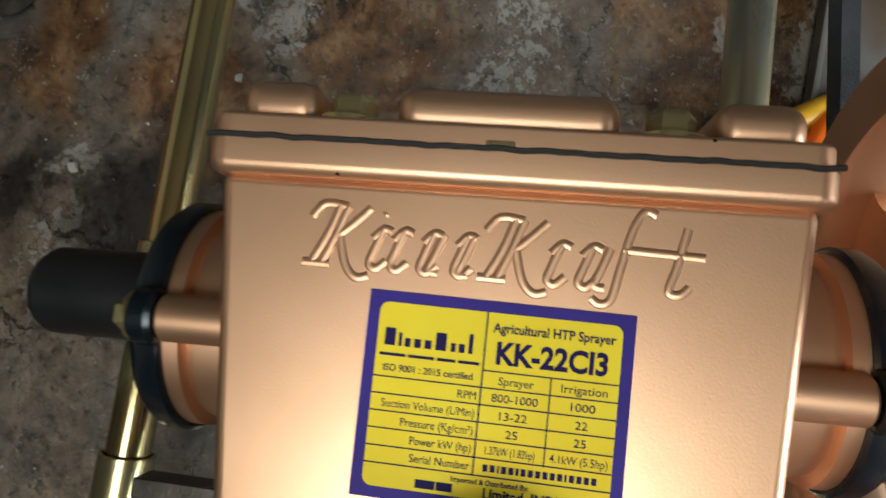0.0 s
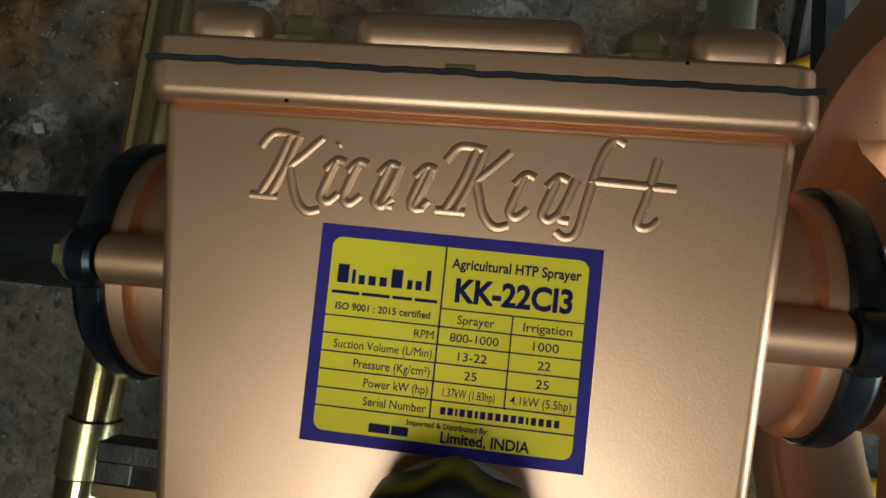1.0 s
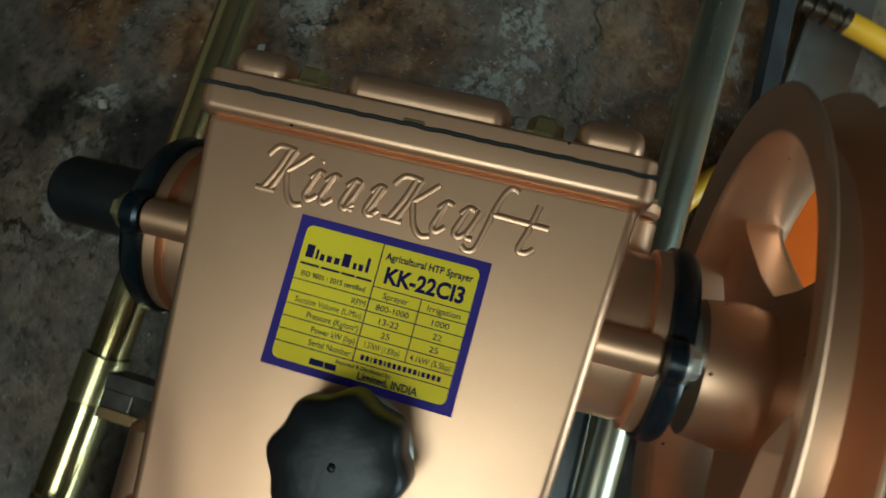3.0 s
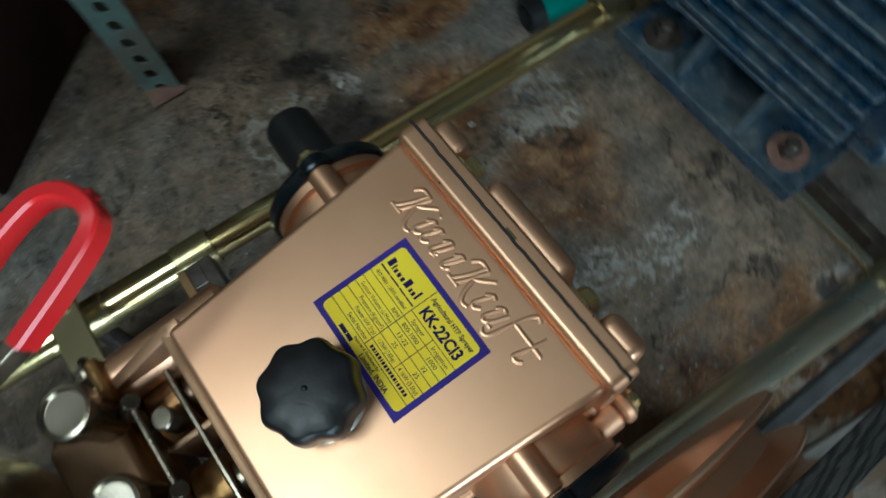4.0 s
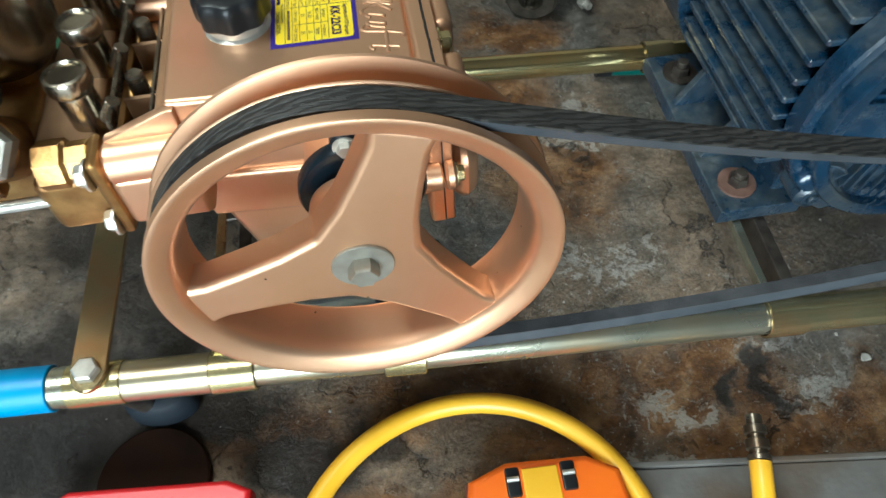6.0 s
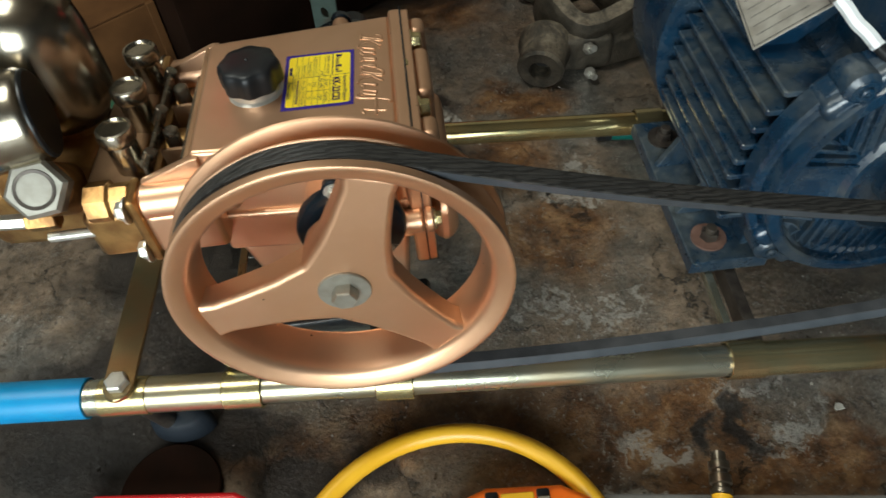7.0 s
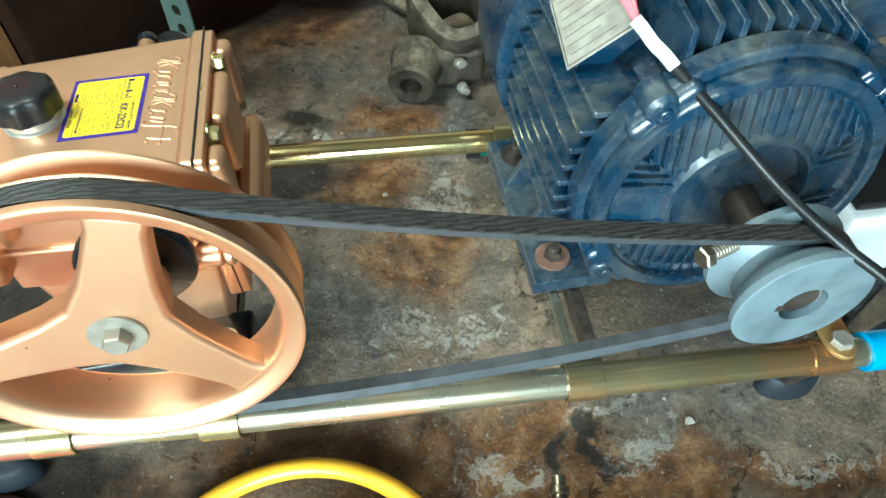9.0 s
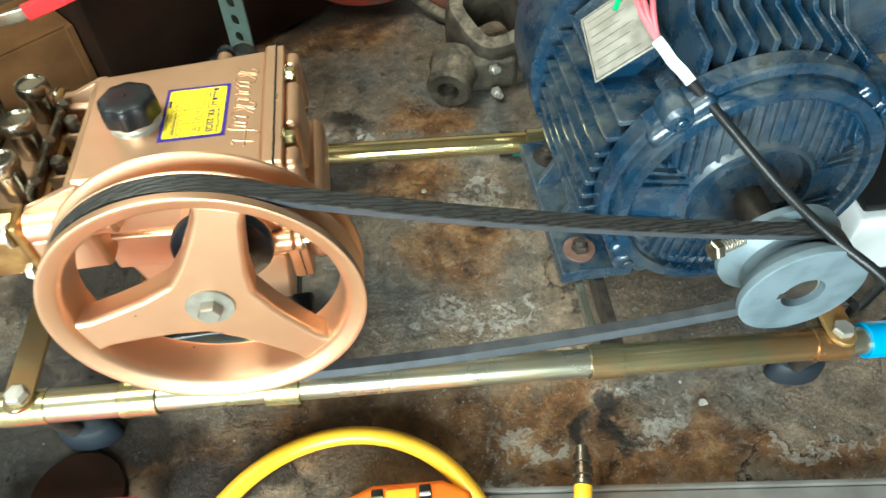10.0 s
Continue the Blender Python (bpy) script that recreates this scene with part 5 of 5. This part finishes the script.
part("lip", box(0.17, 0.95, -0.2605, -0.256, 0.001, 0.016, 0.001), RAIL, channel, "raised edge")

# ---- things behind ----
# slotted angle post of the rack
post = bmesh.new()
PW, PT = 0.040, 0.0025
HW, HS, PITCH = 0.0120, 0.0050, 0.0283


def half_round(zc, s):
    """Points across the slot's rounded end about zc: s is 1 for the arc above, -1 for below."""
    return [(PW / 2 + HW / 2 * math.cos(radians(180 - 20 * k)), zc + s * HW / 2 * math.sin(radians(20 * k))) for k in range(10)]


for a, b in ((0, PW / 2 - HW / 2), (PW / 2 + HW / 2, PW)):
    box(a, b, 0, PT, 0, 0.95, 0, 1, post)
for k in range(-1, 32):
    lo, hi = 0.0340 + PITCH * k + HS / 2, 0.0340 + PITCH * (k + 1) - HS / 2
    prism(half_round(lo, 1) + half_round(hi, -1)[::-1], 0.0, PT, "y", bm=post)
box(0, PT, PT, PW, 0, 0.95, 0, 1, post)
post.transform(pose(-0.085, 0.440, 0, 3, 3, -28))
solo("rack_post", post, POSTGREEN, "grey-green slotted angle post of a steel rack", "post")
solo("rack_foot_plate", box(-0.085, -0.045, 0.415, 0.455, 0.0, 0.004, 0.001), RUSTY, "rusty plate under the rack post", "plate")

SHELF = pose(-0.260, 0.413, 0, 0, 0, 40)
# plain dark box standing in for the dark space under the rack
cabinet = thing("dark_space_box", SHELF, "dark brown box standing in for the dark space behind the rack post", "cabinet")
part("body", box(0.002, 0.42, 0.0, 0.30, 0.002, 0.46, 0.004), DARKWOOD, cabinet)
part("top", box(-0.004, 0.424, -0.006, 0.304, 0.46, 0.478, 0.003), DARKWOOD, cabinet)

carton = thing("brown_carton", SHELF, "brown board carton with a folded edge beside the dark box", "carton")
part("body", box(-0.26, -0.006, 0.063, 0.28, 0.0, 0.132, 0.003), CARD, carton)
part("flap", box(-0.258, -0.008, 0.065, 0.276, 0.1325, 0.1355, 0.001), CARD, carton)
part("edge_strip", box(-0.012, -0.0005, 0.059, 0.276, 0.0, 0.134, 0.0015), CARD, carton, "folded board edge")

for x, y, z, sx, sy, sz, rz in ((-0.125, 0.036, 0.0, 0.050, 0.018, 0.060, -6), (-0.180, 0.030, 0.0, 0.045, 0.022, 0.075, 12)):
    pk = box(-sx / 2, sx / 2, -sy / 2, sy / 2, 0, sz, 0.004)
    pk.transform(SHELF @ pose(x, y, z, 0, 0, rz))
    solo("seed_packet", pk, CREAM, "cream and green printed paper packet", "packet", "packets by the carton")

# weathered casting
cast = thing("gear_casting", pose(0.300, 0.430, 0, 0, 0, 0), "weathered cast iron gearbox yoke with two bolts", "casting")
part("boss", lathe([(0.016, -0.066), (0.030, -0.066), (0.034, -0.062), (0.034, -0.035), (0.040, -0.020), (0.040, -0.005), (0.016, -0.005)], "y", (0, 0, 0), 28, True), CASTIRON, cast).matrix_basis = pose(-0.052, 0.005, 0.038, 6, 0, -18)
# solid black plug: the dark of the hole is put into its colour
part("bore", rod((0, -0.040, 0), (0, -0.012, 0), 0.0165, 20), GASKET, cast, "black plug that stands for the shade in the bore").matrix_basis = pose(-0.052, 0.005, 0.038, 6, 0, -18)
yoke = []
for a in range(0, 360, 10):
    ca, sa = math.cos(radians(a)), math.sin(radians(a))
    q = (abs(ca) ** 3.6 + abs(sa) ** 3.6) ** (-1 / 3.6)
    yoke.append((0.052 * q * ca, 0.055 * q * sa, 0))
yk = sweep(yoke, [(-0.014, -0.042), (0.010, -0.045), (0.016, -0.030), (0.016, 0.030), (0.010, 0.044), (-0.010, 0.044), (-0.015, 0.030)], True)
part("yoke", yk, CASTIRON, cast).matrix_basis = pose(0.012, 0.052, 0.060, 16, -8, 24)
part("neck", frustum(-0.030, 0.055, 0.026, 0.036, 0.0, 0.060, 0.012), CASTIRON, cast).matrix_basis = pose(-0.020, -0.002, 0.002, 0, 0, 10)
part("arm", frustum(-0.02, 0.085, 0.022, 0.030, 0.0, 0.050, 0.010), CASTIRON, cast).matrix_basis = pose(0.030, 0.000, 0.0, 0, 0, 22)
for p, w in (((-0.002, -0.036, 0.048), (0.3, -0.8, 0.5)), ((0.002, -0.042, 0.012), (0.3, -0.9, 0.1))):
    part("bolt", join(hexhead(p, w, 0.0085, 0.009), rod(Vector(p), Vector(p) + Vector(w).normalized() * 0.018, 0.005, 10)), STEEL, cast, "dull zinc bolt")

ball = thing("red_blower", pose(0.115, 0.735, 0), "faded red round machine housing, dented and dusty", "machine")
part("drum", lathe([(0, 0.0), (0.07, 0.004), (0.105, 0.024), (0.122, 0.06), (0.122, 0.12), (0.10, 0.17), (0.05, 0.19), (0, 0.19)], "z", (0, 0, 0), 40), REDOLD, ball)
part("band", lathe([(0.1235, 0.075), (0.126, 0.077), (0.126, 0.090), (0.1235, 0.092)], "z", (0, 0, 0), 40, True), CASTIRON, ball)
ball2 = solo("red_can", lathe([(0, 0), (0.05, 0), (0.052, 0.003), (0.052, 0.13), (0.048, 0.135), (0, 0.136)], "z", (0.262, 0.69, 0), 32), REDOLD, "dull red tin can behind the casting", "can")
solo("grey_hose", sweep(spline([(0.20, 0.66, 0.012), (0.225, 0.62, 0.014), (0.26, 0.59, 0.012), (0.31, 0.60, 0.012)], 8), circle(0.011, 12)), CASTIRON, "grey ribbed hose end on the floor", "hose")

teal = thing("teal_pipe", pose(0, 0, 0), "teal-green plastic pipe with a dark collar", "pipe")
part("pipe", pipe((0.300, 0.2606, 0.018), (0.56, 0.236, 0.018), 0.0170, 0.003), TEAL, teal)
part("collar", pipe((0.288, 0.2617, 0.018), (0.306, 0.2600, 0.018), 0.0185, 0.004), BLACKPLASTIC, teal)

white = box(0.655, 0.80, 0.0, 0.16, 0.0, 0.10, 0.006)
solo("white_box", white, WHITEPL, "white plastic box beside the motor", "box")
solo("black_pad", box(0.66, 0.79, 0.01, 0.15, 0.1, 0.112, 0.004), BLACKPLASTIC, "black lid on the white box", "lid")

# flakes and crumbs
grit = bmesh.new()
for _ in range(200):
    x, y = random.uniform(-0.3, 0.75), random.uniform(-0.26, 0.6)
    s = random.choice((0.0007, 0.0009, 0.0012, 0.0016))
    c = bmesh.ops.create_icosphere(grit, subdivisions=1, radius=s, matrix=pose(x, y, 0.0004, random.uniform(0, 90), random.uniform(0, 90), 0) @ Matrix.Diagonal((1, random.uniform(0.5, 1), 0.5, 1)))
solo("floor_grit", grit, CHIP, "pale grit and flakes scattered on the concrete", "grit", kind="stuff", angle=10)
for x, y, s, rz in ((0.4465, -0.150, 0.0050, 20), (0.360, -0.1245, 0.0030, 50), (0.4305, -0.1235, 0.002, 70), (0.175, 0.20, 0.004, 10), (0.091, 0.320, 0.005, 35)):
    ch = prism([(-s, -s * 0.6), (s * 0.7, -s * 0.8), (s, s * 0.2), (s * 0.1, s * 0.8), (-s * 0.8, s * 0.5)], 0, s * 0.35, "z", s * 0.1, 1)
    ch.transform(pose(x, y, 0.0, 4, 3, rz))
    bmesh.ops.subdivide_edges(ch, edges=list(ch.edges), cuts=1)
    for v in ch.verts:
        v.co += s * 0.35 * noise.noise_vector(v.co * 600)
    solo("paint_flake", ch, CHIP, "pale flake lying on the concrete", "flake", "flakes on the floor", angle=15)
